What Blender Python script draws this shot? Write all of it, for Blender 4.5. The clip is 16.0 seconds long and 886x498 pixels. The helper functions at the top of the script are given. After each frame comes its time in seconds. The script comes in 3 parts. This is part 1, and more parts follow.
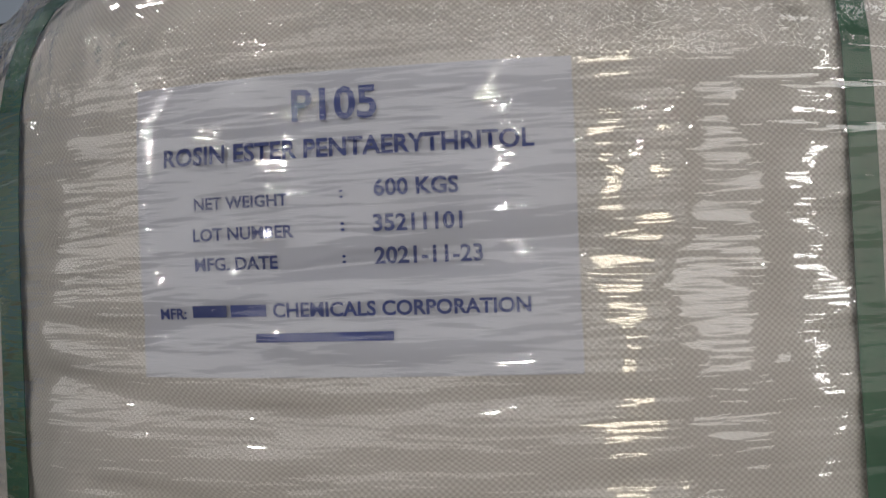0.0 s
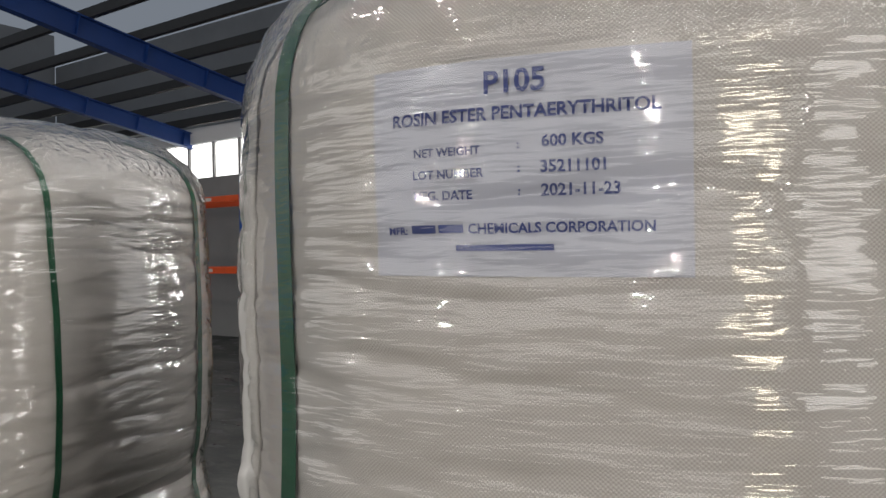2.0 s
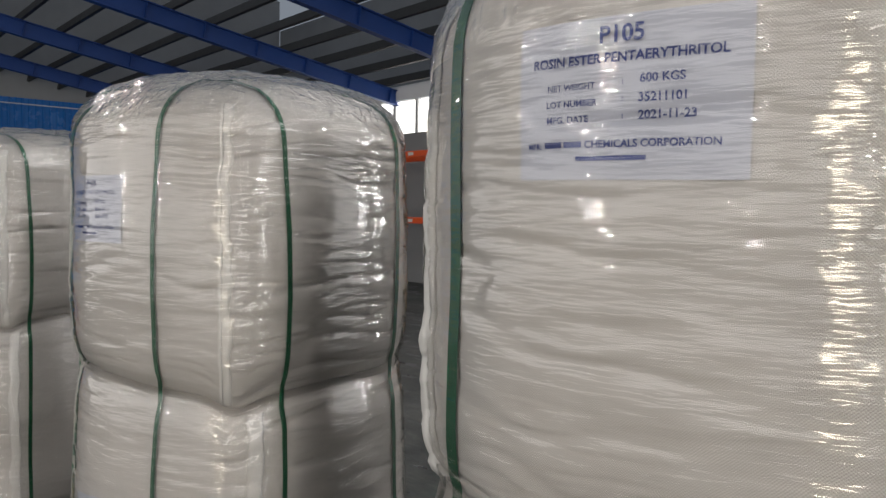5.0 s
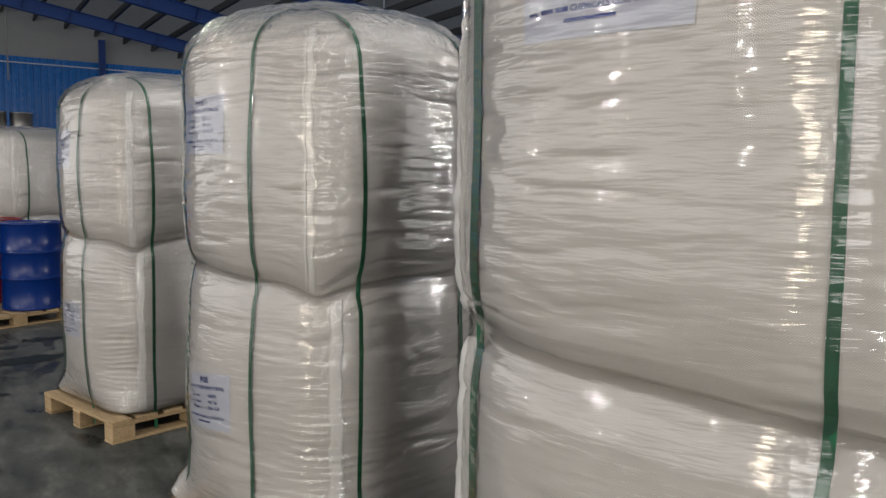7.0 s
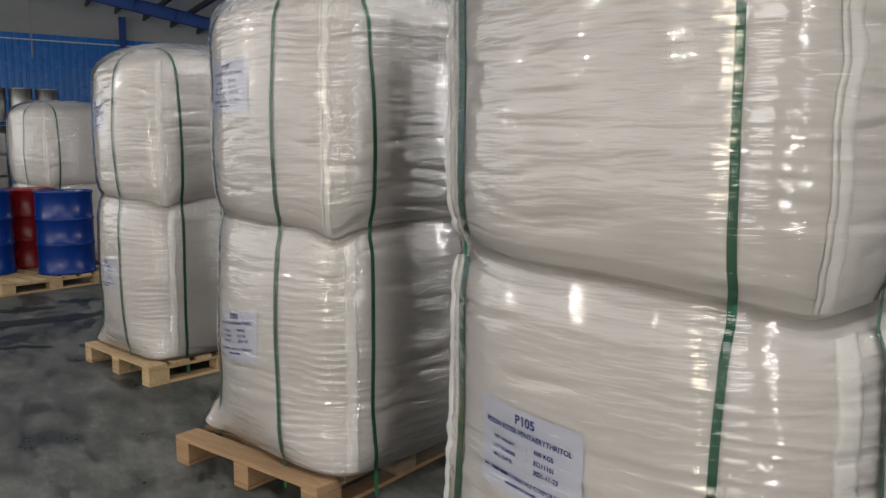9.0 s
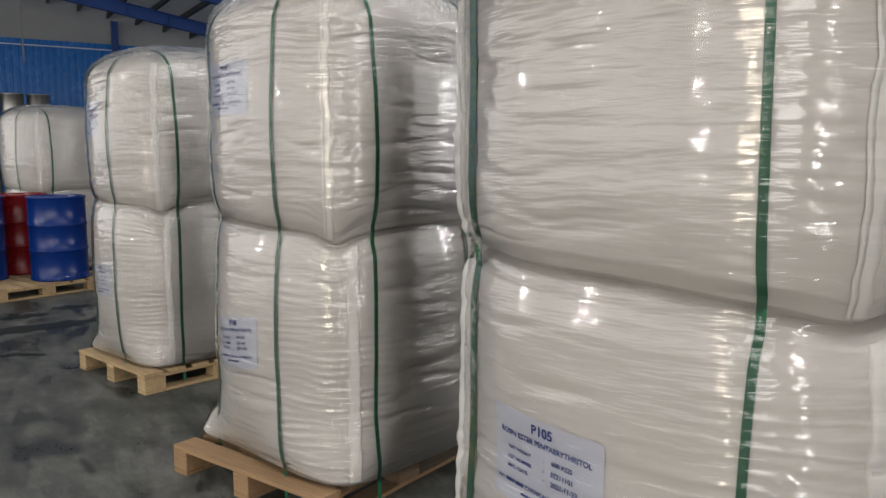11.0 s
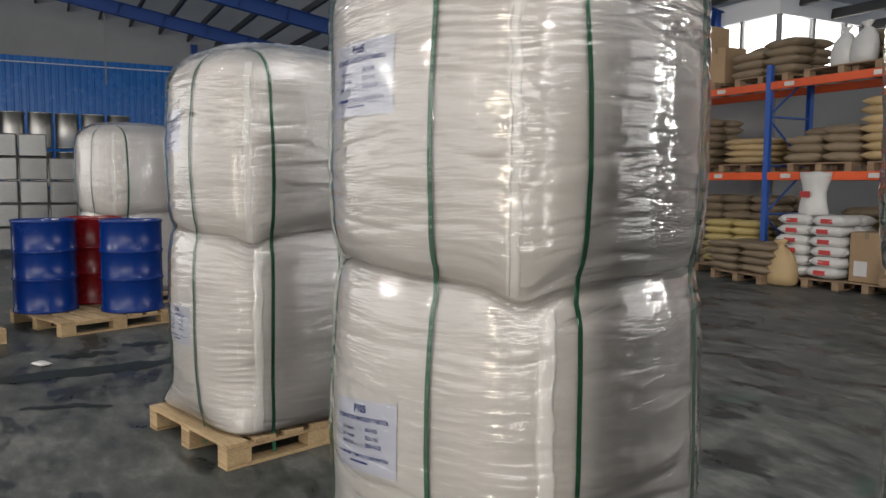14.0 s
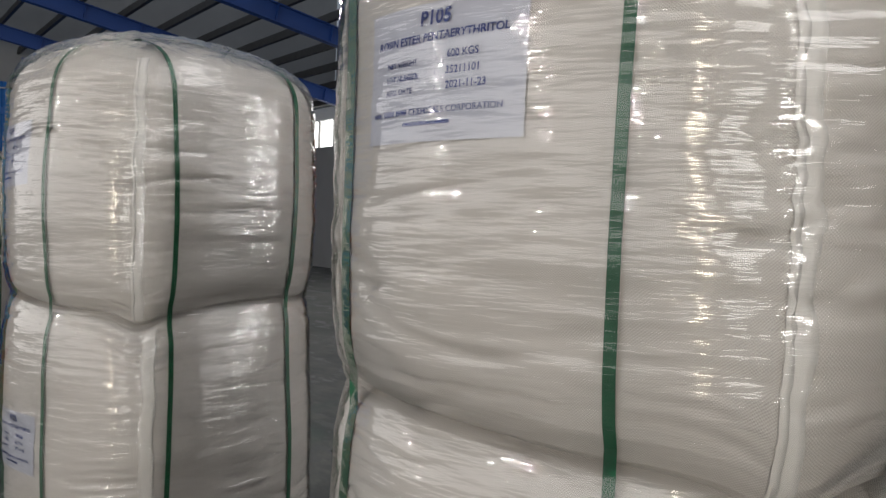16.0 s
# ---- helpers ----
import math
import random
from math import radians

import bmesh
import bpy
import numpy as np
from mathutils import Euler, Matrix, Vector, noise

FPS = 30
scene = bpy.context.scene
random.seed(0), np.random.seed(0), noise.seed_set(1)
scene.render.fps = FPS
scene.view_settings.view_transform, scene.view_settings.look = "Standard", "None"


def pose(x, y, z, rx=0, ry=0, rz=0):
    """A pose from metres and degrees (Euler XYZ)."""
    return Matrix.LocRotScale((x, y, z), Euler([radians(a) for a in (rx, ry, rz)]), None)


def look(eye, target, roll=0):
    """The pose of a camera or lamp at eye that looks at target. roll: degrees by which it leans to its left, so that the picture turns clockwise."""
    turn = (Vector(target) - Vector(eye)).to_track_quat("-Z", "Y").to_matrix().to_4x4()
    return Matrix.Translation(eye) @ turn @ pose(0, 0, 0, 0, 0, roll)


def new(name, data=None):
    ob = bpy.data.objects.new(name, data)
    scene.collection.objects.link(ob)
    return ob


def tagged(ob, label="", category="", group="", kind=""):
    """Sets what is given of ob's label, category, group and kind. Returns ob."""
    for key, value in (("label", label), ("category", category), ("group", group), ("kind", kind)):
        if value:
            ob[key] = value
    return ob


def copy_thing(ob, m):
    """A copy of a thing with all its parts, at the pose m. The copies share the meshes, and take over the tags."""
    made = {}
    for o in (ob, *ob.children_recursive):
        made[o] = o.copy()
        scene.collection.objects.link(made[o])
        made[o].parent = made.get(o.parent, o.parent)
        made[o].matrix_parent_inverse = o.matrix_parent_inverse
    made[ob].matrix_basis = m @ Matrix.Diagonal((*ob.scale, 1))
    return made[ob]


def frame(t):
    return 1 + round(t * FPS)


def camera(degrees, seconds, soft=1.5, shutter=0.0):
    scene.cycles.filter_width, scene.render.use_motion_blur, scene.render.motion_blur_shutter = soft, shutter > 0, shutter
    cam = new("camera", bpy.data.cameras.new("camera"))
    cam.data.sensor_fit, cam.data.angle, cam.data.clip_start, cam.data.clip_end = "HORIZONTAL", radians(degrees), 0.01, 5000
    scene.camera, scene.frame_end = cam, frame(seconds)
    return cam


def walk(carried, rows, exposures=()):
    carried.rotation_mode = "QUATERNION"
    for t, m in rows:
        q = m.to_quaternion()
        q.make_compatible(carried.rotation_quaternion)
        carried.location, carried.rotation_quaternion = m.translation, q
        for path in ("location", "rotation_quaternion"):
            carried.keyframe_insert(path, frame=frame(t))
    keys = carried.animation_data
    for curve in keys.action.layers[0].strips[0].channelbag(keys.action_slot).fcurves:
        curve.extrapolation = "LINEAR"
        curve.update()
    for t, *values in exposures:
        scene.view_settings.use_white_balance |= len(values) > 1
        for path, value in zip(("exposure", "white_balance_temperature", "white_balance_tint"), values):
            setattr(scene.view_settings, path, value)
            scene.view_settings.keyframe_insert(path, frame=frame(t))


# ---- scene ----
cam = camera(60.0, 16.0)
PATH = [
    (0, (0.05, -0.065, 1.886), (-0.045, 1.932, 1.955), -2.5),
    (0.5, (0.047, -0.111, 1.871), (-0.131, 1.88, 1.947), -2.0),
    (1, (0.048, -0.146, 1.863), (-0.246, 1.832, 1.92), -1.7),
    (1.5, (0.049, -0.205, 1.851), (-0.353, 1.754, 1.889), -1.3),
    (2, (0.075, -0.288, 1.84), (-0.436, 1.646, 1.851), -1.1),
    (2.5, (0.089, -0.341, 1.838), (-0.527, 1.562, 1.823), -0.8),
    (3, (0.132, -0.384, 1.825), (-0.585, 1.483, 1.79), -0.2),
    (3.5, (0.187, -0.422, 1.817), (-0.621, 1.407, 1.763), 0.2),
    (4, (0.232, -0.455, 1.8), (-0.651, 1.338, 1.732), 0.5),
    (4.5, (0.253, -0.49, 1.787), (-0.687, 1.273, 1.705), 0.6),
    (5, (0.26, -0.56, 1.765), (-0.717, 1.182, 1.67), 0.8),
    (7.3, (0.594, -0.729, 1.541), (-0.625, 0.844, 1.342), 0.7),
    (7.5, (0.622, -0.733, 1.527), (-0.604, 0.833, 1.314), 0.7),
    (8, (0.69, -0.761, 1.499), (-0.547, 0.792, 1.262), 0.6),
    (8.5, (0.743, -0.821, 1.481), (-0.497, 0.729, 1.235), 0.4),
    (9, (0.804, -0.948, 1.479), (-0.431, 0.606, 1.231), 0.1),
    (11.5, (0.66, -0.902, 1.466), (-0.562, 0.664, 1.23), -0.1),
    (12, (0.517, -0.824, 1.462), (-0.72, 0.73, 1.234), -0.2),
    (12.5, (0.339, -0.766, 1.472), (-0.928, 0.767, 1.261), -0.1),
    (13, (0.173, -0.677, 1.463), (-1.132, 0.826, 1.269), -0.1),
    (13.5, (-0.026, -0.547, 1.471), (-1.365, 0.928, 1.29), 0.1),
    (14, (-0.26, -0.428, 1.452), (-1.612, 1.036, 1.28), 0.4),
    (14.5, (-0.533, -0.313, 1.459), (-1.865, 1.17, 1.293), 0.8),
    (15, (-0.795, -0.186, 1.451), (-2.063, 1.353, 1.298), 1.3),
    (15.5, (-1.068, -0.05, 1.477), (-2.238, 1.568, 1.364), 1.8),
    (16, (-1.372, 0.079, 1.521), (-2.418, 1.783, 1.452), 1.9),
]
walk(cam, [(t, look(eye, target, roll)) for t, eye, target, roll in PATH],
     [(0, -0.30), (2, -0.10), (5, 0.05), (7.5, 0.14), (9, 0.22), (12, 0.30), (14, 0.46), (16, 0.20)])

# ---- light ----
YAW = -20.0                      # turn of the building against the world
BLD = pose(0, 0, 0, 0, 0, YAW)   # building: x along the rack row, y away from the door


def area_lamp(name, u, v, z, sx, sy, watts, colour, aim=(0, 0, -1)):
    data = bpy.data.lights.new(name, "AREA")
    data.shape, data.size, data.size_y, data.energy, data.color = "RECTANGLE", sx, sy, watts, colour
    ob = new(name, data)
    ob.matrix_world = BLD @ look((u, v, z), (u + aim[0], v + aim[1], z + aim[2]))
    return ob


world = bpy.data.worlds.new("world")
scene.world = world
world.use_nodes = True
world.node_tree.nodes["Background"].inputs[0].default_value = (0.75, 0.85, 1.0, 1)
world.node_tree.nodes["Background"].inputs[1].default_value = 0.25
# rows of ceiling lamps and the open loading door behind the camera
WARM_WHITE = (1.0, 0.955, 0.90)
for lu in (-10.0, -3.5, 3.0, 9.5):
    for lv in (-9.5, -5.0, -0.8):
        area_lamp("ceiling_lamp", lu, lv, 6.2 - 0.17 * lv, 0.30, 0.30, 46, WARM_WHITE, (0.0, 0.001, -1))
# assumed lamps; the two eastern ones are added to brighten shaded bag sides
for lu, lv, watts in ((3.2, 4.6, 110), (8.0, 3.6, 110), (-14.0, 5.0, 60)):
    area_lamp("ceiling_lamp", lu, lv, 6.2 - 0.17 * lv, 0.30, 0.30, watts, WARM_WHITE, (0.0, 0.001, -1))
# a few unseen lamps hung low along two sides, placed by their glints
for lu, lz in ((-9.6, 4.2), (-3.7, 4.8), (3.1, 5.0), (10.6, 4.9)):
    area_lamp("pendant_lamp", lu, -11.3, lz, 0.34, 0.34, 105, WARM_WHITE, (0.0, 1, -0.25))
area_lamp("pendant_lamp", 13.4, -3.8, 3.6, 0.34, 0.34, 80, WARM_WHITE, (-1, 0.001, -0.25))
# large fill panels added along the walls and under the roof, and the doors
DAY = (1.0, 0.975, 0.955)
area_lamp("side_daylight", -5.5, -11.85, 3.0, 33.0, 5.6, 840, DAY, (0, 1, 0.001))
area_lamp("side_daylight", 13.85, 3.0, 3.2, 18.0, 6.2, 170, DAY, (-1, 0, 0.001))
area_lamp("side_daylight", 13.6, -8.8, 3.0, 6.0, 5.4, 400, DAY, (-1, 0.75, 0.001))
# unseen overhead panels, added to brighten the right faces of the stacks
area_lamp("roof_light", 0.6, 3.8, 6.0, 3.5, 3.0, 160, DAY, (0.0, 0.001, -1))
area_lamp("roof_light", 5.2, 0.8, 6.2, 5.0, 5.0, 300, DAY, (0.0, 0.001, -1))
for lu in (2.6, 4.7):
    area_lamp("north_door", lu, 14.8, 3.4, 0.4, 2.2, 110, DAY, (-0.35, -1, 0.001))
# another added panel at the north wall, filling the bags' shaded right sides
area_lamp("side_daylight", 5.5, 14.85, 3.2, 14.0, 6.0, 620, DAY, (-0.3, -1, 0.001))
area_lamp("door_daylight", 8.2, -11.6, 2.4, 1.5, 3.2, 210, (1.0, 0.86, 0.64), (-0.45, 1, 0.001))
area_lamp("door_daylight", 13.7, -4.6, 1.7, 0.9, 2.6, 110, DAY, (-1, 0.5, 0.001))


# ---- materials ----
class Nodes:
    """A short way to write node trees."""

    def __init__(self, name):
        self.mat = bpy.data.materials.new(name)
        self.mat.use_nodes = True
        self.tree = self.mat.node_tree
        self.bsdf = self.tree.nodes["Principled BSDF"]
        self.out = self.tree.nodes["Material Output"]

    def add(self, kind, **values):
        node = self.tree.nodes.new("ShaderNode" + kind)
        for key, value in values.items():
            if key == "op":
                node.operation = value
            elif key == "blend":
                node.data_type, node.blend_type = "RGBA", value
            elif key == "bands":
                node.bands_direction = value
            elif key == "feature":
                node.feature = value
        return node

    def link(self, a, b):
        self.tree.links.new(a, b)

    def coords(self, scale=(1, 1, 1), kind="Object"):
        tc, mp = self.add("TexCoord"), self.add("Mapping")
        mp.inputs["Scale"].default_value = scale
        self.link(tc.outputs[kind], mp.inputs["Vector"])
        return mp.outputs["Vector"]

    def noise(self, vector, scale, detail=4, rough=0.55, distortion=0.0):
        n = self.add("TexNoise")
        n.inputs["Scale"].default_value, n.inputs["Detail"].default_value = scale, detail
        n.inputs["Roughness"].default_value, n.inputs["Distortion"].default_value = rough, distortion
        self.link(vector, n.inputs["Vector"])
        return n.outputs["Fac"]

    def ramp(self, fac, *stops):
        r = self.add("ValToRGB")
        el = r.color_ramp.elements
        while len(el) < len(stops):
            el.new(0.5)
        for e, (at, col) in zip(el, stops):
            e.position, e.color = at, (*col, 1) if len(col) == 3 else col
        self.link(fac, r.inputs["Fac"])
        return r.outputs["Color"]

    def math(self, op, a, b=None, clamp=False):
        m = self.add("Math", op=op)
        m.use_clamp = clamp
        for k, v in enumerate((a, b)):
            if v is None:
                continue
            if isinstance(v, (int, float)):
                m.inputs[k].default_value = v
            else:
                self.link(v, m.inputs[k])
        return m.outputs[0]

    def mix(self, fac, a, b, blend="MIX"):
        m = self.add("Mix", blend=blend)
        for sock, v in ((m.inputs[0], fac), (m.inputs[6], a), (m.inputs[7], b)):
            if isinstance(v, (int, float)):
                sock.default_value = v
            elif isinstance(v, tuple):
                sock.default_value = (*v, 1)
            else:
                self.link(v, sock)
        return m.outputs[2]

    def bump(self, height, strength, distance, before=None):
        b = self.add("Bump")
        b.inputs["Strength"].default_value, b.inputs["Distance"].default_value = strength, distance
        self.link(height, b.inputs["Height"])
        if before is not None:
            self.link(before, b.inputs["Normal"])
        return b.outputs["Normal"]

    def finish(self, colour, rough, metal=0.0, normal=None):
        for name, v in (("Base Color", colour), ("Roughness", rough), ("Metallic", metal)):
            if isinstance(v, (int, float)):
                self.bsdf.inputs[name].default_value = v
            elif isinstance(v, tuple):
                self.bsdf.inputs[name].default_value = (*v, 1)
            else:
                self.link(v, self.bsdf.inputs[name])
        if normal is not None:
            self.link(normal, self.bsdf.inputs["Normal"])
        return self.mat


def shade(colour, k):
    return tuple(min(1.0, c * k) for c in colour)


def plain(name, colour, rough, metal=0.0, grain=8.0, amount=0.2, bump=0.15, dist=0.003, stretch=(1, 1, 1), spec=0.5):
    """A painted, metal, paper or plastic surface with uneven tone at two scales and fine relief."""
    n = Nodes(name)
    vec = n.coords(stretch)
    big, fine = n.noise(vec, grain * 0.15, 3), n.noise(vec, grain, 6, 0.65)
    info = n.add("ObjectInfo")
    tone = n.math("ADD", n.math("MULTIPLY", big, 0.6), n.math("MULTIPLY", fine, 0.4))
    tone = n.math("ADD", tone, n.math("MULTIPLY", n.math("SUBTRACT", info.outputs["Random"], 0.5), 0.25))
    col = n.ramp(tone, (0.25, shade(colour, 1 - amount)), (0.75, shade(colour, 1 + amount)))
    r = n.math("ADD", n.math("MULTIPLY", n.math("SUBTRACT", fine, 0.5), 0.25), rough, True)
    n.bsdf.inputs["Specular IOR Level"].default_value = spec
    return n.finish(col, r, metal, n.bump(fine, bump, dist))


def fabric_material():
    """Woven off-white polypropylene: tapes crossing over and under, faint soiling."""
    n = Nodes("woven_fabric")
    tc = n.add("TexCoord")
    sep = n.add("SeparateXYZ")
    n.link(tc.outputs["UV"], sep.inputs[0])
    wob = n.noise(n.coords((1, 1, 1), "UV"), 9.0, 3)
    uu = n.math("MULTIPLY", sep.outputs[0], 2 * math.pi / 0.0052)
    vv = n.math("MULTIPLY", n.math("ADD", sep.outputs[1], n.math("MULTIPLY", wob, 0.012)), 2 * math.pi / 0.0046)
    weave = n.math("MULTIPLY", n.math("SINE", uu), n.math("SINE", vv))
    weave = n.math("ADD", n.math("MULTIPLY", weave, 0.5), 0.5)
    obj = n.coords()
    soil = n.noise(obj, 2.3, 5, 0.6)
    streak = n.noise(n.coords((4.0, 4.0, 14)), 3.0, 4, 0.6)
    col = n.ramp(n.math("ADD", n.math("MULTIPLY", soil, 0.6), n.math("MULTIPLY", streak, 0.4)), (0.3, (0.58, 0.557, 0.535)), (0.7, (0.735, 0.708, 0.685)))
    col = n.mix(n.math("MULTIPLY", n.math("SUBTRACT", 1.0, weave), 0.68), col, (0.33, 0.305, 0.27))
    folds = n.noise(n.coords((4.0, 4.0, 22)), 2.2, 5, 0.6, 0.6)
    normal = n.bump(folds, 0.4, 0.008)
    normal = n.bump(weave, 0.6, 0.0008, normal)
    return n.finish(col, 0.48, 0.0, normal)


def film_material():
    """Clear stretch film: see-through with a sharp broken gloss, pulled into fine level creases and crumpled at the crown."""
    n = Nodes("stretch_film")
    n.tree.nodes.remove(n.bsdf)
    level = n.noise(n.coords((3.5, 3.5, 26)), 2.0, 1.5, 0.5, 0.3)
    thin = n.noise(n.coords((9, 9, 80)), 2.0, 1, 0.5, 0.3)
    soft = n.noise(n.coords((1, 1, 1)), 11.0, 1, 0.5, 0.4)
    sep = n.add("SeparateXYZ")
    tc = n.add("TexCoord")
    n.link(tc.outputs["Object"], sep.inputs[0])
    crown = n.math("MULTIPLY", n.math("SUBTRACT", sep.outputs[2], 2.03), 18.0, True)
    patch = n.math("MULTIPLY", n.math("SUBTRACT", n.noise(n.coords(), 3.2, 3), 0.37), 5.0, True)
    crown = n.math("MULTIPLY", crown, patch)
    vor = n.add("TexVoronoi")
    vor.feature = "DISTANCE_TO_EDGE"
    vor.inputs["Scale"].default_value = 30
    bent = n.add("VectorMath")
    nz = n.add("TexNoise")
    nz.inputs["Scale"].default_value = 14
    n.link(tc.outputs["Object"], nz.inputs["Vector"])
    bent.operation = "MULTIPLY_ADD"
    n.link(nz.outputs["Color"], bent.inputs[0])
    bent.inputs[1].default_value = (0.09, 0.09, 0.09)
    n.link(tc.outputs["Object"], bent.inputs[2])
    n.link(bent.outputs[0], vor.inputs["Vector"])
    crumple = n.math("MULTIPLY", n.math("ADD", vor.outputs["Distance"], n.noise(n.coords(), 55, 3)), crown)
    normal = n.bump(level, 1.0, 0.0026)
    normal = n.bump(thin, 1.0, 0.0013, normal)
    normal = n.bump(soft, 1.0, 0.0035, normal)
    normal = n.bump(crumple, 1.0, 0.012, normal)
    fres = n.add("Fresnel")
    fres.inputs["IOR"].default_value = 1.55
    n.link(normal, fres.inputs["Normal"])
    gloss, clear, mix = n.add("BsdfGlossy"), n.add("BsdfTransparent"), n.add("MixShader")
    gloss.inputs["Roughness"].default_value = 0.04
    gloss.inputs["Color"].default_value = (1, 1, 1, 1)
    clear.inputs["Color"].default_value = (0.965, 0.965, 0.965, 1)
    n.link(normal, gloss.inputs["Normal"])
    n.link(n.math("MULTIPLY", fres.outputs[0], 1.45, True), mix.inputs[0])
    n.link(clear.outputs[0], mix.inputs[1])
    n.link(gloss.outputs[0], mix.inputs[2])
    n.link(mix.outputs[0], n.out.inputs["Surface"])
    return n.mat


def concrete_material():
    """Old dark power-floated floor: cloudy, scuffed, with oil stains and damp patches."""
    n = Nodes("concrete_floor")
    vec = n.coords()
    cloud = n.noise(vec, 0.9, 9, 0.66, 0.15)
    scuff = n.noise(n.coords((1.0, 2.2, 1)), 3.2, 10, 0.74, 0.15)
    grit = n.noise(vec, 60, 4, 0.7)
    col = n.ramp(n.math("ADD", n.math("MULTIPLY", cloud, 0.45), n.math("MULTIPLY", scuff, 0.55)), (0.41, (0.020, 0.023, 0.021)), (0.50, (0.062, 0.065, 0.059)), (0.61, (0.138, 0.137, 0.124)))
    stain = n.ramp(n.noise(n.coords((1, 2.1, 1)), 1.5, 9, 0.68, 0.25), (0.545, (0, 0, 0)), (0.585, (1, 1, 1)))
    col = n.mix(n.math("MULTIPLY", stain, 0.8), col, (0.012, 0.015, 0.015))
    green = n.ramp(n.noise(n.coords((1.3, 0.7, 1)), 0.8, 4, 0.5, 1.0), (0.64, (0, 0, 0)), (0.72, (1, 1, 1)))
    col = n.mix(n.math("MULTIPLY", green, 0.5), col, (0.02, 0.06, 0.042))
    rough = n.math("ADD", n.math("MULTIPLY", scuff, 0.5), n.math("MULTIPLY", stain, -0.2), True)
    normal = n.bump(n.math("ADD", scuff, n.math("MULTIPLY", grit, 0.3)), 0.25, 0.006)
    n.bsdf.inputs["Specular IOR Level"].default_value = 0.3
    return n.finish(col, n.math("ADD", rough, 0.27), 0.0, normal)


def wood_material(name, dark, light):
    n = Nodes(name)
    info = n.add("ObjectInfo")
    grain = n.noise(n.coords((3, 40, 40)), 2.0, 5, 0.6, 0.5)
    blot = n.noise(n.coords(), 6.0, 4)
    tone = n.math("ADD", n.math("MULTIPLY", grain, 0.5), n.math("MULTIPLY", blot, 0.3))
    tone = n.math("ADD", tone, n.math("MULTIPLY", info.outputs["Random"], 0.22))
    col = n.ramp(tone, (0.3, dark), (0.75, light))
    return n.finish(col, 0.72, 0.0, n.bump(grain, 0.4, 0.003))


def glow_material(name, colour, strength):
    n = Nodes(name)
    n.finish((0.8, 0.8, 0.8), 0.4)
    n.bsdf.inputs["Emission Color"].default_value = (*colour, 1)
    n.bsdf.inputs["Emission Strength"].default_value = strength
    return n.mat


FABRIC, FILM, CONCRETE = fabric_material(), film_material(), concrete_material()
SEAM = plain("seam_tape", (0.66, 0.645, 0.62), 0.5, grain=30, amount=0.08)
STRAP = plain("green_strap", (0.008, 0.095, 0.042), 0.36, grain=60, amount=0.25, bump=0.3, dist=0.001)
PAPER = plain("label_paper", (0.50, 0.515, 0.585), 0.45, grain=12, amount=0.05, bump=0.1, dist=0.001)
INK = plain("blue_ink", (0.025, 0.045, 0.20), 0.5, grain=40, amount=0.25)
PINE = wood_material("pallet_pine", (0.17, 0.105, 0.048), (0.46, 0.335, 0.18))
BROWNWOOD = wood_material("brown_pallet_wood", (0.15, 0.085, 0.04), (0.32, 0.20, 0.10))
OLDWOOD = wood_material("weathered_wood", (0.16, 0.10, 0.06), (0.36, 0.25, 0.15))
DRUM_BLUE = plain("drum_blue", (0.002, 0.021, 0.135), 0.24, grain=5, amount=0.08, bump=0.03, spec=0.3)
DRUM_RED = plain("drum_red", (0.15, 0.005, 0.007), 0.26, grain=5, amount=0.1, bump=0.03, spec=0.3)
STEEL = plain("galvanised_steel", (0.42, 0.41, 0.39), 0.40, 1.0, grain=6, amount=0.25)
TIN = plain("tinplate", (0.20, 0.20, 0.195), 0.34, 1.0, grain=5, amount=0.35)
RACK_BLUE = plain("rack_blue", (0.02, 0.075, 0.30), 0.45, grain=8)
RACK_ORANGE = plain("rack_orange", (0.60, 0.08, 0.015), 0.45, grain=8)
BEAM_BLUE = plain("beam_blue", (0.008, 0.045, 0.21), 0.5, grain=2)
PURLIN = plain("purlin_steel", (0.028, 0.027, 0.026), 0.5, 0.3, grain=4)
ROOF = plain("roof_sheet", (0.76, 0.74, 0.70), 0.5, 0.0, grain=1.5, amount=0.15)
BLUE_SHEET = plain("blue_sheet", (0.015, 0.15, 0.48), 0.26, grain=1.2, amount=0.15)
PLASTER = plain("grey_plaster", (0.27, 0.27, 0.27), 0.8, grain=1.5, amount=0.18, bump=0.3, dist=0.01)
WHITE_WALL = plain("white_wall", (0.66, 0.67, 0.68), 0.7, grain=1.5, amount=0.08)
KRAFT = plain("kraft_paper", (0.40, 0.285, 0.145), 0.65, grain=9, amount=0.18, bump=0.5, dist=0.01)
DULL_KRAFT = plain("dull_kraft", (0.20, 0.15, 0.095), 0.6, grain=9, amount=0.2, bump=0.5, dist=0.01)
YELLOW_SACK = plain("yellow_sack", (0.40, 0.31, 0.12), 0.55, grain=9, amount=0.2)
WHITE_SACK = plain("white_sack", (0.52, 0.51, 0.49), 0.5, grain=9, amount=0.1, bump=0.5, dist=0.01)
RED_PRINT = plain("red_print", (0.40, 0.03, 0.03), 0.5, grain=20)
CARDBOARD = plain("cardboard", (0.32, 0.215, 0.12), 0.75, grain=14, amount=0.15, bump=0.3)
PANE = glow_material("lit_window", (1.0, 0.98, 0.94), 2.4)
BLUE_PLASTIC = plain("blue_plastic", (0.02, 0.10, 0.45), 0.4)


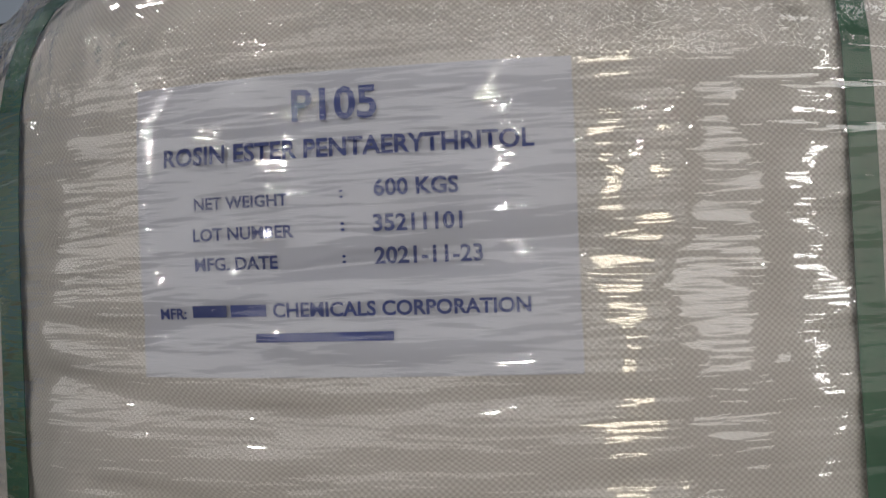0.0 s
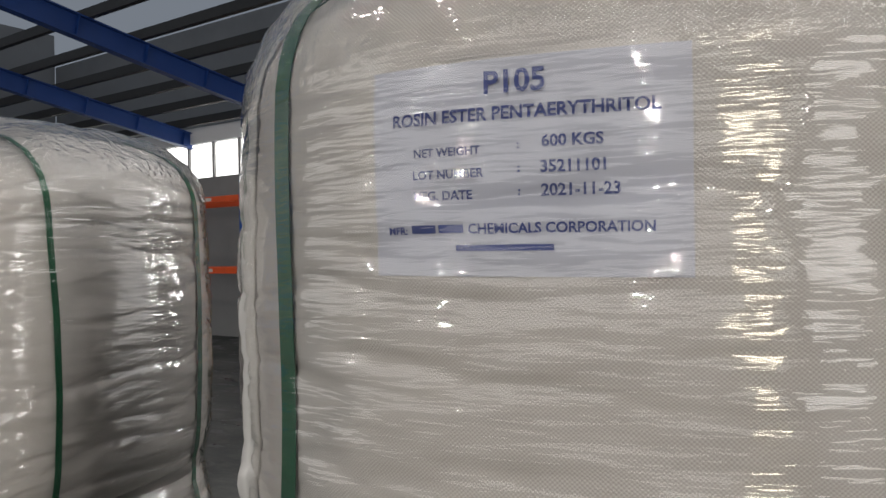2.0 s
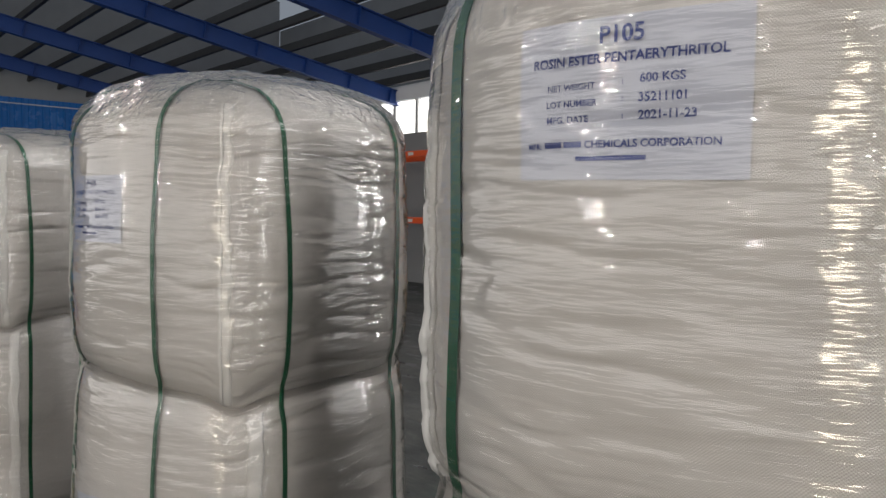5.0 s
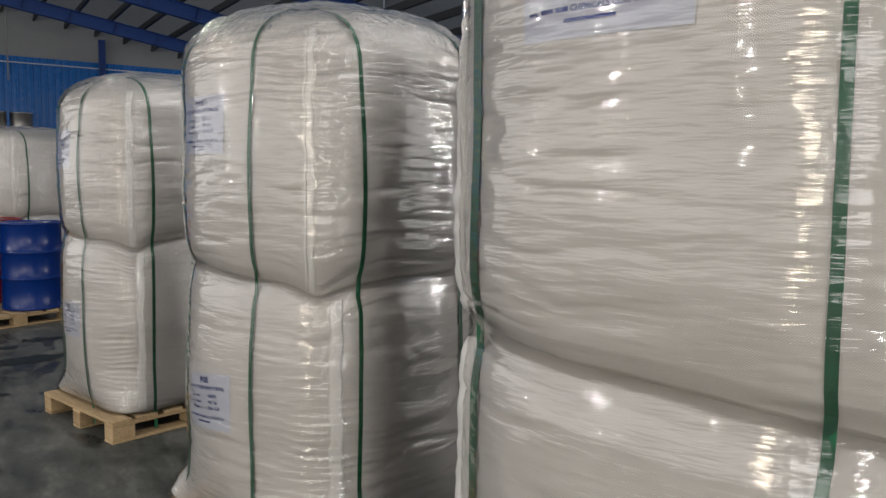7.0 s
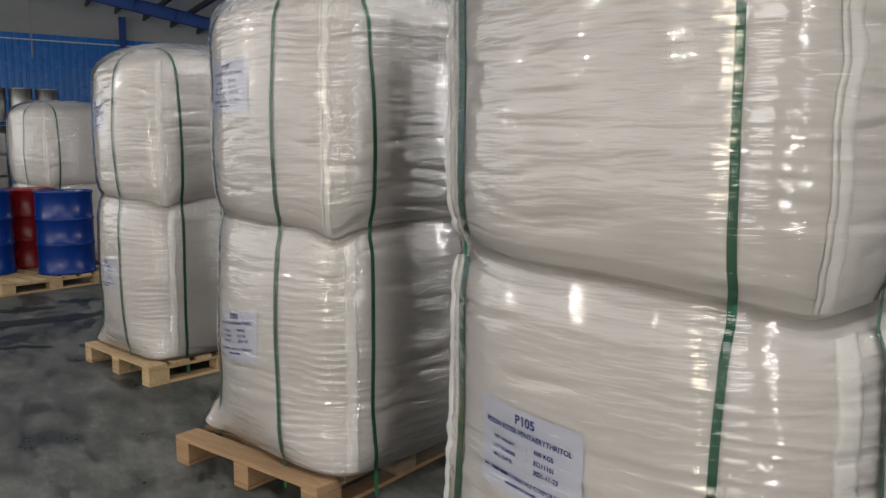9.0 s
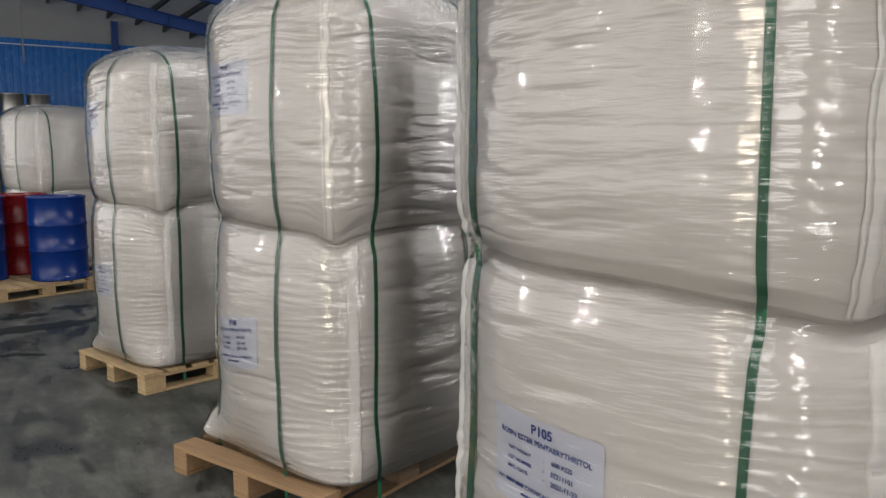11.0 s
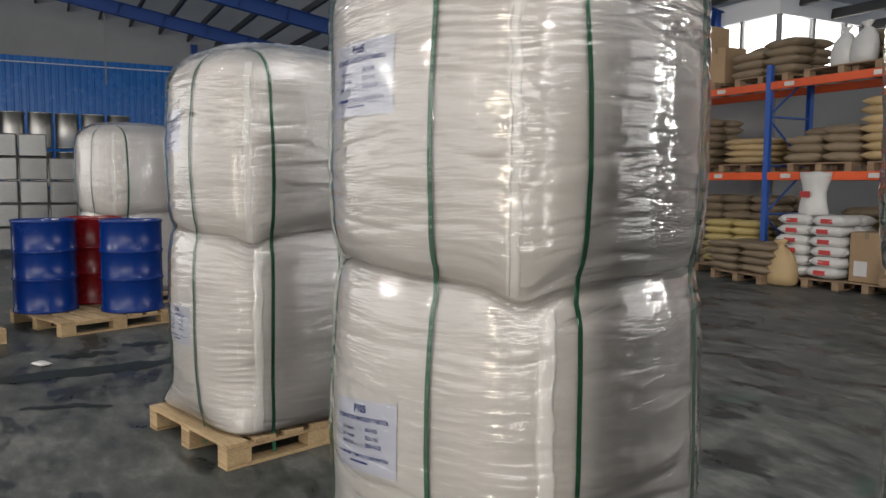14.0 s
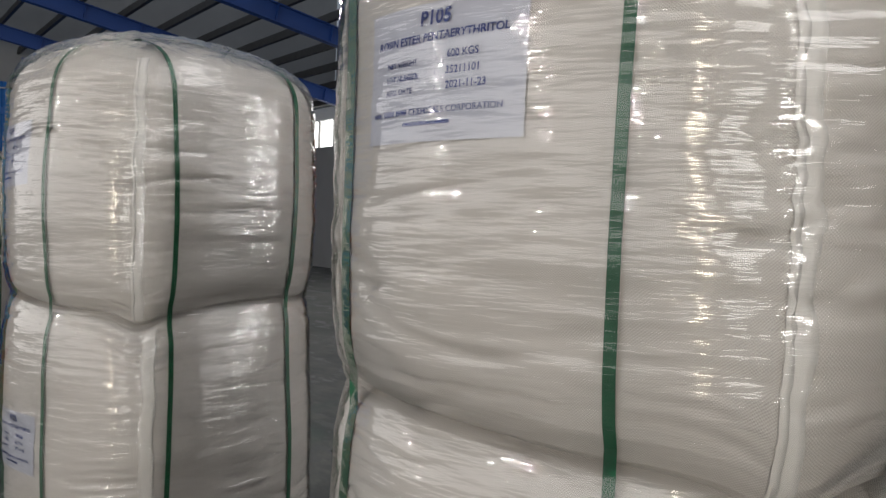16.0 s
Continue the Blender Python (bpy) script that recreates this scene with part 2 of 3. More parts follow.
# ---- mesh helpers ----
def part(name, bm, material, parent=None, label="", smooth=False):
    """Links a bmesh as one mesh object under its thing or part."""
    me = bpy.data.meshes.new(name)
    bm.to_mesh(me)
    bm.free()
    me.materials.append(material)
    if smooth:
        for p in me.polygons:
            p.use_smooth = True
    ob = new(name, me)
    ob.parent = parent
    if label:
        tagged(ob, label)
    return ob


def thing(name, label, category, group="", kind=""):
    return tagged(new(name), label, category, group, kind)


def again(ob, parent, m):
    """One more piece on the same mesh."""
    o = new(ob.name.split(".")[0], ob.data)
    o.parent = parent
    o.matrix_basis = m
    return o


def add_box(bm, x0, y0, z0, x1, y1, z1, bevel=0.0):
    r = bmesh.ops.create_cube(bm, size=1)
    for v in r["verts"]:
        v.co = Vector((x0 + (v.co.x + 0.5) * (x1 - x0), y0 + (v.co.y + 0.5) * (y1 - y0), z0 + (v.co.z + 0.5) * (z1 - z0)))
    if bevel:
        bmesh.ops.bevel(bm, geom=list({e for v in r["verts"] for e in v.link_edges}), offset=bevel, segments=1, affect="EDGES")


def box(x0, y0, z0, x1, y1, z1, bevel=0.0):
    bm = bmesh.new()
    add_box(bm, x0, y0, z0, x1, y1, z1, bevel)
    return bm


def tube(bm, a, b, r, sides=10):
    a, b = Vector(a), Vector(b)
    turn = (b - a).to_track_quat("Z", "Y").to_matrix().to_4x4()
    bmesh.ops.create_cone(bm, cap_ends=True, segments=sides, radius1=r, radius2=r, depth=(b - a).length, matrix=Matrix.Translation((a + b) / 2) @ turn)


def lathe(bm, profile, sides=32):
    rings = [[bm.verts.new((r * math.cos(2 * math.pi * k / sides), r * math.sin(2 * math.pi * k / sides), z)) for k in range(sides)] for r, z in profile]
    for a, b in zip(rings, rings[1:]):
        for k in range(sides):
            bm.faces.new((a[k], a[(k + 1) % sides], b[(k + 1) % sides], b[k]))
    bm.faces.new(list(reversed(rings[0])))
    bm.faces.new(rings[-1])


def put(ob, u, v, z=0.0, turn=0.0):
    """Stands a thing in the building."""
    ob.matrix_world = BLD @ pose(u, v, z, 0, 0, turn)
    return ob


# ---- setting ----
def corrugated(name, length, height, pitch, depth, material):
    """A ribbed sheet in the xz plane, from x = 0 to length, with a second skin 6 mm behind."""
    bm = bmesh.new()
    xs, x = [], 0.0
    while x < length:
        xs += [(x, 0), (x + pitch * 0.55, 0), (x + pitch * 0.68, -depth), (x + pitch * 0.87, -depth)]
        x += pitch
    rows = [[bm.verts.new((a, b + off, z)) for a, b in xs] for off, z in ((0, 0), (0, height), (0.006, height), (0.006, 0))]
    for r, q in zip(rows, rows[1:] + rows[:1]):
        for k in range(len(xs) - 1):
            bm.faces.new((r[k], r[k + 1], q[k + 1], q[k]))
    return part(name, bm, material)


WEST, EAST, SOUTH, NORTH = -27.8, 14.0, -12.0, 15.0
EAVE, SLOPE = 7.05, 0.17


def roof_z(v):
    return EAVE - SLOPE * v


def setting():
    floor = part("floor", box(-45, -45, -0.2, 45, 45, 0.0), CONCRETE)
    put(tagged(floor, "dark worn concrete warehouse floor with stains", "floor", kind="structure"), 0, 0)
    sheet = corrugated("wall_west", NORTH - SOUTH, 5.32, 0.21, 0.035, BLUE_SHEET)
    put(tagged(sheet, "blue corrugated sheet wall with white cable", "wall", kind="structure"), WEST, SOUTH, 0, 90)
    up = part("wall_west_upper", box(-0.2, SOUTH, 0.0, -0.06, NORTH, 10.2), PLASTER)
    put(tagged(up, "grey plastered wall above the blue sheeting", "wall", kind="structure"), WEST, 0)
    bm = bmesh.new()
    tube(bm, (0, SOUTH, 5.12), (0, NORTH, 5.12), 0.018, 6)
    put(tagged(part("trim", bm, WHITE_WALL), "thin white cable along the blue wall", "cable", kind="structure"), WEST + 0.07, 0)
    for name, b in (("wall_east", (EAST, SOUTH, 0, EAST + 0.2, NORTH, 9)), ("wall_north", (WEST, NORTH, 0, EAST, NORTH + 0.2, 9)), ("wall_south", (WEST, SOUTH - 0.2, 0, EAST, SOUTH, 9))):
        put(tagged(part(name, box(*b), PLASTER), "grey plastered warehouse wall", "wall", kind="structure"), 0, 0)
    roof = corrugated("ceiling", EAST - WEST, (NORTH - SOUTH) * math.hypot(1, SLOPE), 0.24, 0.04, ROOF)
    roof.matrix_world = BLD @ pose(WEST, SOUTH, roof_z(SOUTH), -90 - math.degrees(math.atan(SLOPE)), 0, 0) @ Matrix.Diagonal((1, 1, -1, 1))
    tagged(roof, "pale ribbed metal roof sheeting", "ceiling", kind="structure")
    # rafters run down the slope, purlins across
    bm = bmesh.new()
    length = NORTH - SOUTH
    for x0, y0, z0, x1, y1, z1 in ((-0.09, 0, -0.02, 0.09, length, 0.0), (-0.006, 0, -0.36, 0.006, length, -0.02), (-0.09, 0, -0.38, 0.09, length, -0.36)):
        add_box(bm, x0, y0, z0, x1, y1, z1)
    for k in range(1, int(length / 1.25)):
        add_box(bm, -0.08, k * 1.25 - 0.005, -0.36, 0.08, k * 1.25 + 0.005, -0.02)
    rafter = tagged(part("roof_beam", bm, BEAM_BLUE), "blue painted steel rafter under the roof", "beam", "rafters", "structure")
    tilt = -math.degrees(math.atan(SLOPE))
    spots = (-24.6, -20.1, -15.5, -11.5, -7.2, -2.7, 1.8, 6.3, 10.8)
    for k, u in enumerate(spots):
        m = BLD @ pose(u, SOUTH, roof_z(SOUTH) - 0.2, tilt, 0, 0)
        if k == 0:
            rafter.matrix_world = m
        else:
            copy_thing(rafter, m)
    bm = bmesh.new()
    for q in ((WEST, -0.035, -0.19, EAST, -0.03, 0), (WEST, -0.035, -0.19, EAST, 0.035, -0.185), (WEST, -0.035, -0.005, EAST, 0.035, 0.0), (WEST, 0.030, -0.19, EAST, 0.035, -0.165)):
        add_box(bm, *q)
    purlin = tagged(part("purlin", bm, PURLIN), "dark folded steel roof purlin", "purlin", "purlins", "structure")
    v, first = SOUTH + 0.5, True
    while v < NORTH:
        m = BLD @ pose(0, v, roof_z(v) - 0.005, tilt, 0, 0)
        if first:
            purlin.matrix_world, first = m, False
        else:
            copy_thing(purlin, m)
        v += 0.91
    # wall column and drop rods
    for u, v in ((-27.5, 4.1), (-27.5, -3.9), (-27.5, 12.1)):
        bm = bmesh.new()
        for q in ((-0.1, -0.1, 0, 0.1, -0.085, 8), (-0.1, 0.085, 0, 0.1, 0.1, 8), (-0.005, -0.085, 0, 0.005, 0.085, 8)):
            add_box(bm, *q[:5], roof_z(v) - 0.3)
        put(tagged(part("column", bm, BEAM_BLUE), "blue steel wall column", "column", kind="structure"), u, v)


setting()


def office():
    """Raised white office in the far corner: two faces with a band of lit windows."""
    u0, u1, v0, v1 = -26.5, -10.09, 11.6, 14.9
    ob = part("office_wall", box(u0, v0, 4.60, u1, v1, 4.98), WHITE_WALL)
    low = part("office_wall_lower", box(u0, v0, 0, u1, v1, 3.75), PLASTER)
    put(tagged(ob, "white office wall above the windows", "wall", kind="structure"), 0, 0)
    put(tagged(low, "grey office wall below the windows", "wall", kind="structure"), 0, 0)
    n = 0
    for along, a, b in (("u", u1, u0), ("v", v0, v1)):
        x = a
        while (x > b if along == "u" else x < b):
            step = -0.92 if along == "u" else 0.92
            win = thing("window_%d" % (n + 1), "lit office window in a grey frame", "window", "office windows", "structure")
            lo, hi = sorted((x, x + step))
            n += 1
            if along == "u":
                part("pane", box(lo + 0.05, v0 + 0.06, 3.77, hi - 0.05, v0 + 0.07, 4.58), PANE, win)
                part("window_frame", box(lo, v0, 3.75, lo + 0.07, v0 + 0.08, 4.60), PLASTER, win)
            else:
                part("pane", box(u1 - 0.07, lo + 0.05, 3.77, u1 - 0.06, hi - 0.05, 4.58), PANE, win)
                part("window_frame", box(u1 - 0.08, lo, 3.75, u1, lo + 0.07, 4.60), PLASTER, win)
            put(win, 0, 0)
            x += step


office()


# ---- bulk bags ----
class Stack:
    """Two bulging bags on a pallet. Local x runs across the labelled face, which looks towards -y."""

    def __init__(self, seed, ax, by, floor=0.135, waist=1.19, top=2.32, sq=2.8, square=3.2, sags=(0.035, 0.035, 0.010)):
        self.seed, self.ax, self.by, self.waist, self.top, self.floor = seed, ax, by, waist, top, floor
        self.sags, self.neck = sags, top - 0.32
        h0, h1 = waist - floor, top - waist
        # share of the height, share of the half-width, squareness
        self.low = [(floor + h0 * a, k, n) for a, k, n in ((0, 0.87, sq + 3.5), (0.015, 0.91, sq + 3.0), (0.06, 0.945, sq + 1.6), (0.13, 0.975, sq + 0.5), (0.25, 0.995, sq), (0.5, 1.0, sq), (0.75, 0.99, sq), (0.90, 0.975, sq), (0.96, 0.955, sq), (0.985, 0.93, sq), (1.0, 0.88, sq))]
        self.high = [(waist + h1 * a, k, n) for a, k, n in ((0, 0.88, sq), (0.015, 0.935, sq), (0.05, 0.965, sq), (0.12, 0.985, sq), (0.30, 1.0, sq), (0.50, 1.0, sq))]
        # rounded shoulder up to the nearly flat top
        for t in (0, 0.2, 0.35, 0.48, 0.59, 0.68, 0.76, 0.82, 0.87, 0.91, 0.94, 0.965, 0.982, 0.993):
            k = (1 - t ** square) ** (1 / square)
            self.high.append((self.neck + (top - self.neck) * t, 0.985 * k, sq))

    def sag(self, p, z):
        """The seam between the bags drops at the front corner and rises at the other."""
        phi = math.atan2(p.y, p.x)
        wide, point, rise = self.sags
        s = -wide * math.exp(-((phi + 0.80) / 0.40) ** 2) - point * math.exp(-((phi + 0.78) / 0.12) ** 2) + rise * math.exp(-((phi + 2.3) / 0.5) ** 2) + 0.018 * noise.noise(Vector((phi * 1.7, self.seed, 0)))
        return s * math.exp(-((z - self.waist) / 0.22) ** 2)

    def at(self, rows, z):
        z = min(max(z, rows[0][0]), rows[-1][0])
        for (z0, k0, n0), (z1, k1, n1) in zip(rows, rows[1:]):
            if z <= z1:
                f = (z - z0) / (z1 - z0)
                return k0 + (k1 - k0) * f, n0 + (n1 - n0) * f
        return rows[-1][1:]

    def dent(self, p, z, fine=2):
        """Slack and wrinkles, metres outwards; fine: 0 the large hollows alone, 1 with folds, 2 with creases."""
        w = noise.noise(Vector((p.x * 1.6 + self.seed * 7.3, p.y * 1.6, z * 2.2))) * 0.016
        if fine < 1:
            return w
        w += noise.noise(Vector((p.x * 3.2 + self.seed, p.y * 3.2, z * 13))) * 0.0028
        w += noise.noise(Vector((p.x * 3.0, p.y * 3.0 + self.seed, z * 40))) * 0.0016
        if fine < 2:
            return w
        # tight level creases that come and go along the side
        for q, f, depth in ((2.2, 9.0, 0.0060), (4.4, 24.0, 0.0045)):
            c = noise.noise(Vector((p.x * q + 3.1 * self.seed, p.y * q, z * f + 0.5 * noise.noise(p * 3))))
            here = max(0.0, noise.noise(Vector((p.x * 2.0 + 9, p.y * 2.0, z * 3.0 + self.seed))) + 0.42)
            w -= depth * min(1.0, here * 2) * max(0.0, 1 - abs(c) * 10) ** 2
        # puckers gathered along the sewn front corner and fading to both sides
        phi = math.atan2(p.y, p.x)
        if z < self.neck + 0.1:
            near = math.exp(-((phi + 0.86) / 0.34) ** 2)
            near *= 1.0 if z < self.waist else 0.55
            near *= min(1.0, max(0.0, 0.62 + 1.5 * noise.noise(Vector((phi * 2.3, z * 3.1, self.seed * 3.7)))))
            if near > 0.02:
                wave = math.sin(z * 205 + 5.5 * noise.noise(Vector((phi * 3.2 + self.seed, z * 7.0, 2.0))) + 2.5 * phi)
                w += 0.0042 * near * wave * (0.55 + 0.9 * abs(noise.noise(Vector((phi * 5.0, z * 21.0, self.seed)))))
        return w

    def lean(self, rows, z):
        """How far the skin looks up at this height: outward and upward shares."""
        if rows[-1][0] < self.neck or z < self.neck:
            return 1.0, 0.0
        e = 0.006
        k0, k1 = self.at(rows, z - e)[0], self.at(rows, z + e)[0]
        span = min(z + e, rows[-1][0]) - (z - e)
        s = max(0.0, (k0 - k1) * (self.ax + self.by) / 2 / span)
        return 1 / math.hypot(1, s), s / math.hypot(1, s)

    def crumple(self, p, z):
        """Film gathered in sharp folds over the top."""
        f = min(1.0, max(0.0, (z - self.neck - 0.06) / 0.14))
        if f <= 0:
            return 0.0
        q = Vector((p.x, p.y, z))
        return f * (0.006 + 0.013 * abs(noise.noise(q * 9 + Vector((self.seed, 0, 0)))) + 0.010 * abs(noise.noise(q * 21 + Vector((0, self.seed, 3)))))

    def round(self, rows, z, phi, out=0.0, loose=False):
        k, n = self.at(rows, z)
        a, b = self.ax * k, self.by * k
        c, s = math.cos(phi), math.sin(phi)
        r = (abs(c / a) ** n + abs(s / b) ** n) ** (-1 / n)
        p = Vector((r * c, r * s, 0))
        d = out + self.dent(p, z) + 0.07 * max(0.0, 1 - (z - self.floor) / 0.22) ** 1.5 * math.exp(-((phi + 2.36) / 0.16) ** 2)
        if loose:
            d += self.crumple(p, z)
        side, up = self.lean(rows, z)
        return Vector((p.x * (1 + d * side / r), p.y * (1 + d * side / r), z + d * up + self.sag(p, z)))

    def front(self, rows, x, z, out=0.0, side="front", fine=2):
        """The point of the skin at x along a face."""
        k, n = self.at(rows, z)
        a, b = (self.ax, self.by) if side in ("front", "back") else (self.by, self.ax)
        a, b = a * k, b * k
        y = b * (1 - min(0.999, abs(x) / a) ** n) ** (1 / n)
        p = {"front": Vector((x, -y, z)), "back": Vector((x, y, z)), "right": Vector((y, x, z)), "left": Vector((-y, x, z))}[side]
        r = math.hypot(p.x, p.y)
        d = out + self.dent(p, z, fine)
        side, up = self.lean(rows, z)
        return Vector((p.x * (1 + d * side / r), p.y * (1 + d * side / r), z + d * up + self.sag(p, z)))


def skin(st, rows, out, around, high, z0=None, z1=None, base=True, crown=True, loose=False):
    bm = bmesh.new()
    uv = bm.loops.layers.uv.new("UVMap")
    za, zb = rows[0][0] if z0 is None else z0, rows[-1][0] if z1 is None else z1
    # levels gathered where the outline turns
    zs = [za + (zb - za) * (0.5 - 0.5 * math.cos(math.pi * k / high)) for k in range(high + 1)]
    # even steps along the outline
    phis = []
    for k in range(around):
        f = 2 * math.pi * k / around
        phis.append(math.atan2(st.by * math.copysign(abs(math.sin(f)) ** 0.8, math.sin(f)), st.ax * math.copysign(abs(math.cos(f)) ** 0.8, math.cos(f))))
    grid = [[bm.verts.new(st.round(rows, z, p, out, loose)) for p in phis] for z in zs]
    arcs, total = [0.0], 0.0
    ref = [st.round(rows, (za + zb) / 2, p) for p in phis]
    for a, b in zip(ref, ref[1:] + ref[:1]):
        total += (b - a).length
        arcs.append(total)
    heights, run = [0.0], 0.0
    for a, b in zip(grid, grid[1:]):
        run += (b[0].co - a[0].co).length
        heights.append(run)
    for i in range(high):
        for k in range(around):
            m = (k + 1) % around
            f = bm.faces.new((grid[i][k], grid[i][m], grid[i + 1][m], grid[i + 1][k]))
            for loop, (s, h) in zip(f.loops, ((k, i), (k + 1, i), (k + 1, i + 1), (k, i + 1))):
                loop[uv].uv = (arcs[s], heights[h])
    if base:
        bm.faces.new(list(reversed(grid[0])))
    if crown:
        ring = grid[-1]
        mid = bm.verts.new((0, 0, sum(v.co.z for v in ring) / around + 0.004))
        for k in range(around):
            bm.faces.new((ring[k], ring[(k + 1) % around], mid))
    return bm


def text_mesh(text, size, italic=0.0):
    cu = bpy.data.curves.new("writing", "FONT")
    cu.body, cu.size, cu.align_x, cu.shear, cu.resolution_u = text, size, "LEFT", italic, 3
    cu.offset = size * 0.026
    ob = new("writing", cu)
    bpy.context.view_layer.update()
    me = bpy.data.meshes.new_from_object(ob.evaluated_get(bpy.context.evaluated_depsgraph_get()))
    bpy.data.objects.remove(ob)
    bpy.data.curves.remove(cu)
    bm = bmesh.new()
    bm.from_mesh(me)
    bpy.data.meshes.remove(me)
    return bm


# what the label says: text, left end and baseline in shares of the label, width, italic
LINES = (("P105", 0.40, 0.838, 0.188, 0), ("ROSIN ESTER PENTAERYTHRITOL", 0.085, 0.718, 0.83, 0),
         ("NET WEIGHT", 0.16, 0.565, 0.225, 0), (":", 0.50, 0.58, 0.008, 0), ("600 KGS", 0.575, 0.583, 0.18, 0),
         ("LOT NUMBER", 0.155, 0.46, 0.24, 0), (":", 0.50, 0.475, 0.008, 0), ("35211101", 0.57, 0.47, 0.19, 0),
         ("MFG. DATE", 0.155, 0.36, 0.20, 0), (":", 0.50, 0.37, 0.008, 0), ("2021-11-23", 0.57, 0.365, 0.23, 0),
         ("MFR:", 0.055, 0.20, 0.068, 0), ("CHEMICALS CORPORATION", 0.335, 0.20, 0.56, 0))
BARS = ((0.14, 0.203, 0.085, 0.04), (0.235, 0.203, 0.085, 0.04), (0.295, 0.118, 0.31, 0.03))


def sheet_label(st, rows, parent, x0, x1, z0, z1, lean):
    """A printed paper sheet that follows the bag; lean tips it by that rise along its width."""
    w, h = x1 - x0, z1 - z0

    def on(s, t, out):
        return st.front(rows, x0 + s * w, z0 + t * h + lean * (s - 0.5), out, "front", 1)

    bm = bmesh.new()
    nx, nz = 44, 32
    grid = [[bm.verts.new(on(a / nx, b / nz, 0.003)) for a in range(nx + 1)] for b in range(nz + 1)]
    for b in range(nz):
        for a in range(nx):
            bm.faces.new((grid[b][a], grid[b][a + 1], grid[b + 1][a + 1], grid[b + 1][a]))
    sheet = part("label", bm, PAPER, parent, "white paper label with blue print", True)
    for text, s, t, width, italic in LINES:
        bm = text_mesh(text, 1.0, italic)
        xs = [v.co.x for v in bm.verts]
        lo, k = min(xs), width / max(1e-6, max(xs) - min(xs))
        if text == ":":
            k *= 1.0
        rise = k * w / h
        if text == ":":
            rise *= 0.8
        for v in bm.verts:
            v.co = on(s + (v.co.x - lo) * k, t + v.co.y * rise, 0.0062)
        part("print", bm, INK, sheet)
    for s, t, bw, bh in BARS:
        bm = bmesh.new()
        row = [[bm.verts.new(on(s + bw * a / 8, t + bh * b, 0.0062)) for a in range(9)] for b in (0, 1)]
        for a in range(8):
            bm.faces.new((row[0][a], row[0][a + 1], row[1][a + 1], row[1][a]))
        part("print", bm, INK, sheet)
    return sheet


def ribbon(bm, points, wide, thick):
    """A flat band along points; wide is the direction across it."""
    rows = []
    for k, p in enumerate(points):
        a, b = points[max(0, k - 1)], points[min(len(points) - 1, k + 1)]
        nrm = (b - a).cross(wide).normalized()
        half = wide / 2
        rows.append([bm.verts.new(p + s * half + t * nrm * thick) for s, t in ((-1, 0), (1, 0), (1, 1), (-1, 1))])
    for r, q in zip(rows, rows[1:]):
        for k in range(4):
            bm.faces.new((r[k], r[(k + 1) % 4], q[(k + 1) % 4], q[k]))
    bm.faces.new(rows[0])
    bm.faces.new(list(reversed(rows[-1])))
    bmesh.ops.recalc_face_normals(bm, faces=bm.faces)


def strap_mesh(st, x, sides, sway):
    """One band: up a face, over the crown and down the other side, under the pallet deck."""
    pts = []
    for side, order in ((sides[0], 1), (sides[1], -1)):
        run = []
        low = st.front(st.low, x, st.floor + 0.02, 0.006, side)
        run.append(Vector((low.x, low.y, 0.03)))
        for rows in (st.low, st.high):
            za, zb = rows[0][0], rows[-1][0]
            for k in range(31):
                z = za + (zb - za) * k / 30
                kk, _ = st.at(rows, z)
                if kk * (st.ax if side in ("front", "back") else st.by) < abs(x) * 1.12:
                    continue
                if rows is st.low and k < 1 or rows is st.low and k > 29 or rows is st.high and k < 1:
                    continue
                xx = x + sway * math.sin(z * 3.1 + x * 9)
                run.append(st.front(rows, xx, z, 0.0095, side, 0))
        pts += run if order == 1 else list(reversed(run))
    return pts


def pallet(sx, sy, material, label, group=""):
    """Deck boards along x on stringer boards and blocks, with skids."""
    pal = thing("wooden_pallet", label, "pallet", group)
    n = 7
    bw = sy / (n + (n - 1) * 0.35)
    deck = part("deck_board", box(-sx / 2, -bw / 2, 0.113, sx / 2, bw / 2, 0.133, 0.002), material, pal)
    for k in range(n):
        y = -sy / 2 + bw / 2 + k * (sy - bw) / (n - 1)
        m = pose(0, y, 0, 0, 0, random.uniform(-0.3, 0.3))
        if k == 0:
            deck.matrix_basis = m
        else:
            again(deck, pal, m)
    cross = part("stringer", box(-0.05, -sy / 2, 0.095, 0.05, sy / 2, 0.1125, 0.002), material, pal)
    skid = part("skid", box(-0.05, -sy / 2, 0.0, 0.05, sy / 2, 0.019, 0.002), material, pal)
    block = part("block", box(-0.05, -0.07, 0.0195, 0.05, 0.07, 0.0945, 0.003), material, pal)
    for i, x in enumerate((-sx / 2 + 0.05, 0, sx / 2 - 0.05)):
        for piece in (cross, skid):
            if i == 0:
                piece.matrix_basis = pose(x, 0, 0)
            else:
                again(piece, pal, pose(x, 0, 0))
        for j, y in enumerate((-sy / 2 + 0.07, 0, sy / 2 - 0.07)):
            if i == 0 and j == 0:
                block.matrix_basis = pose(x, y, 0)
            else:
                again(block, pal, pose(x, y, 0))
    return pal


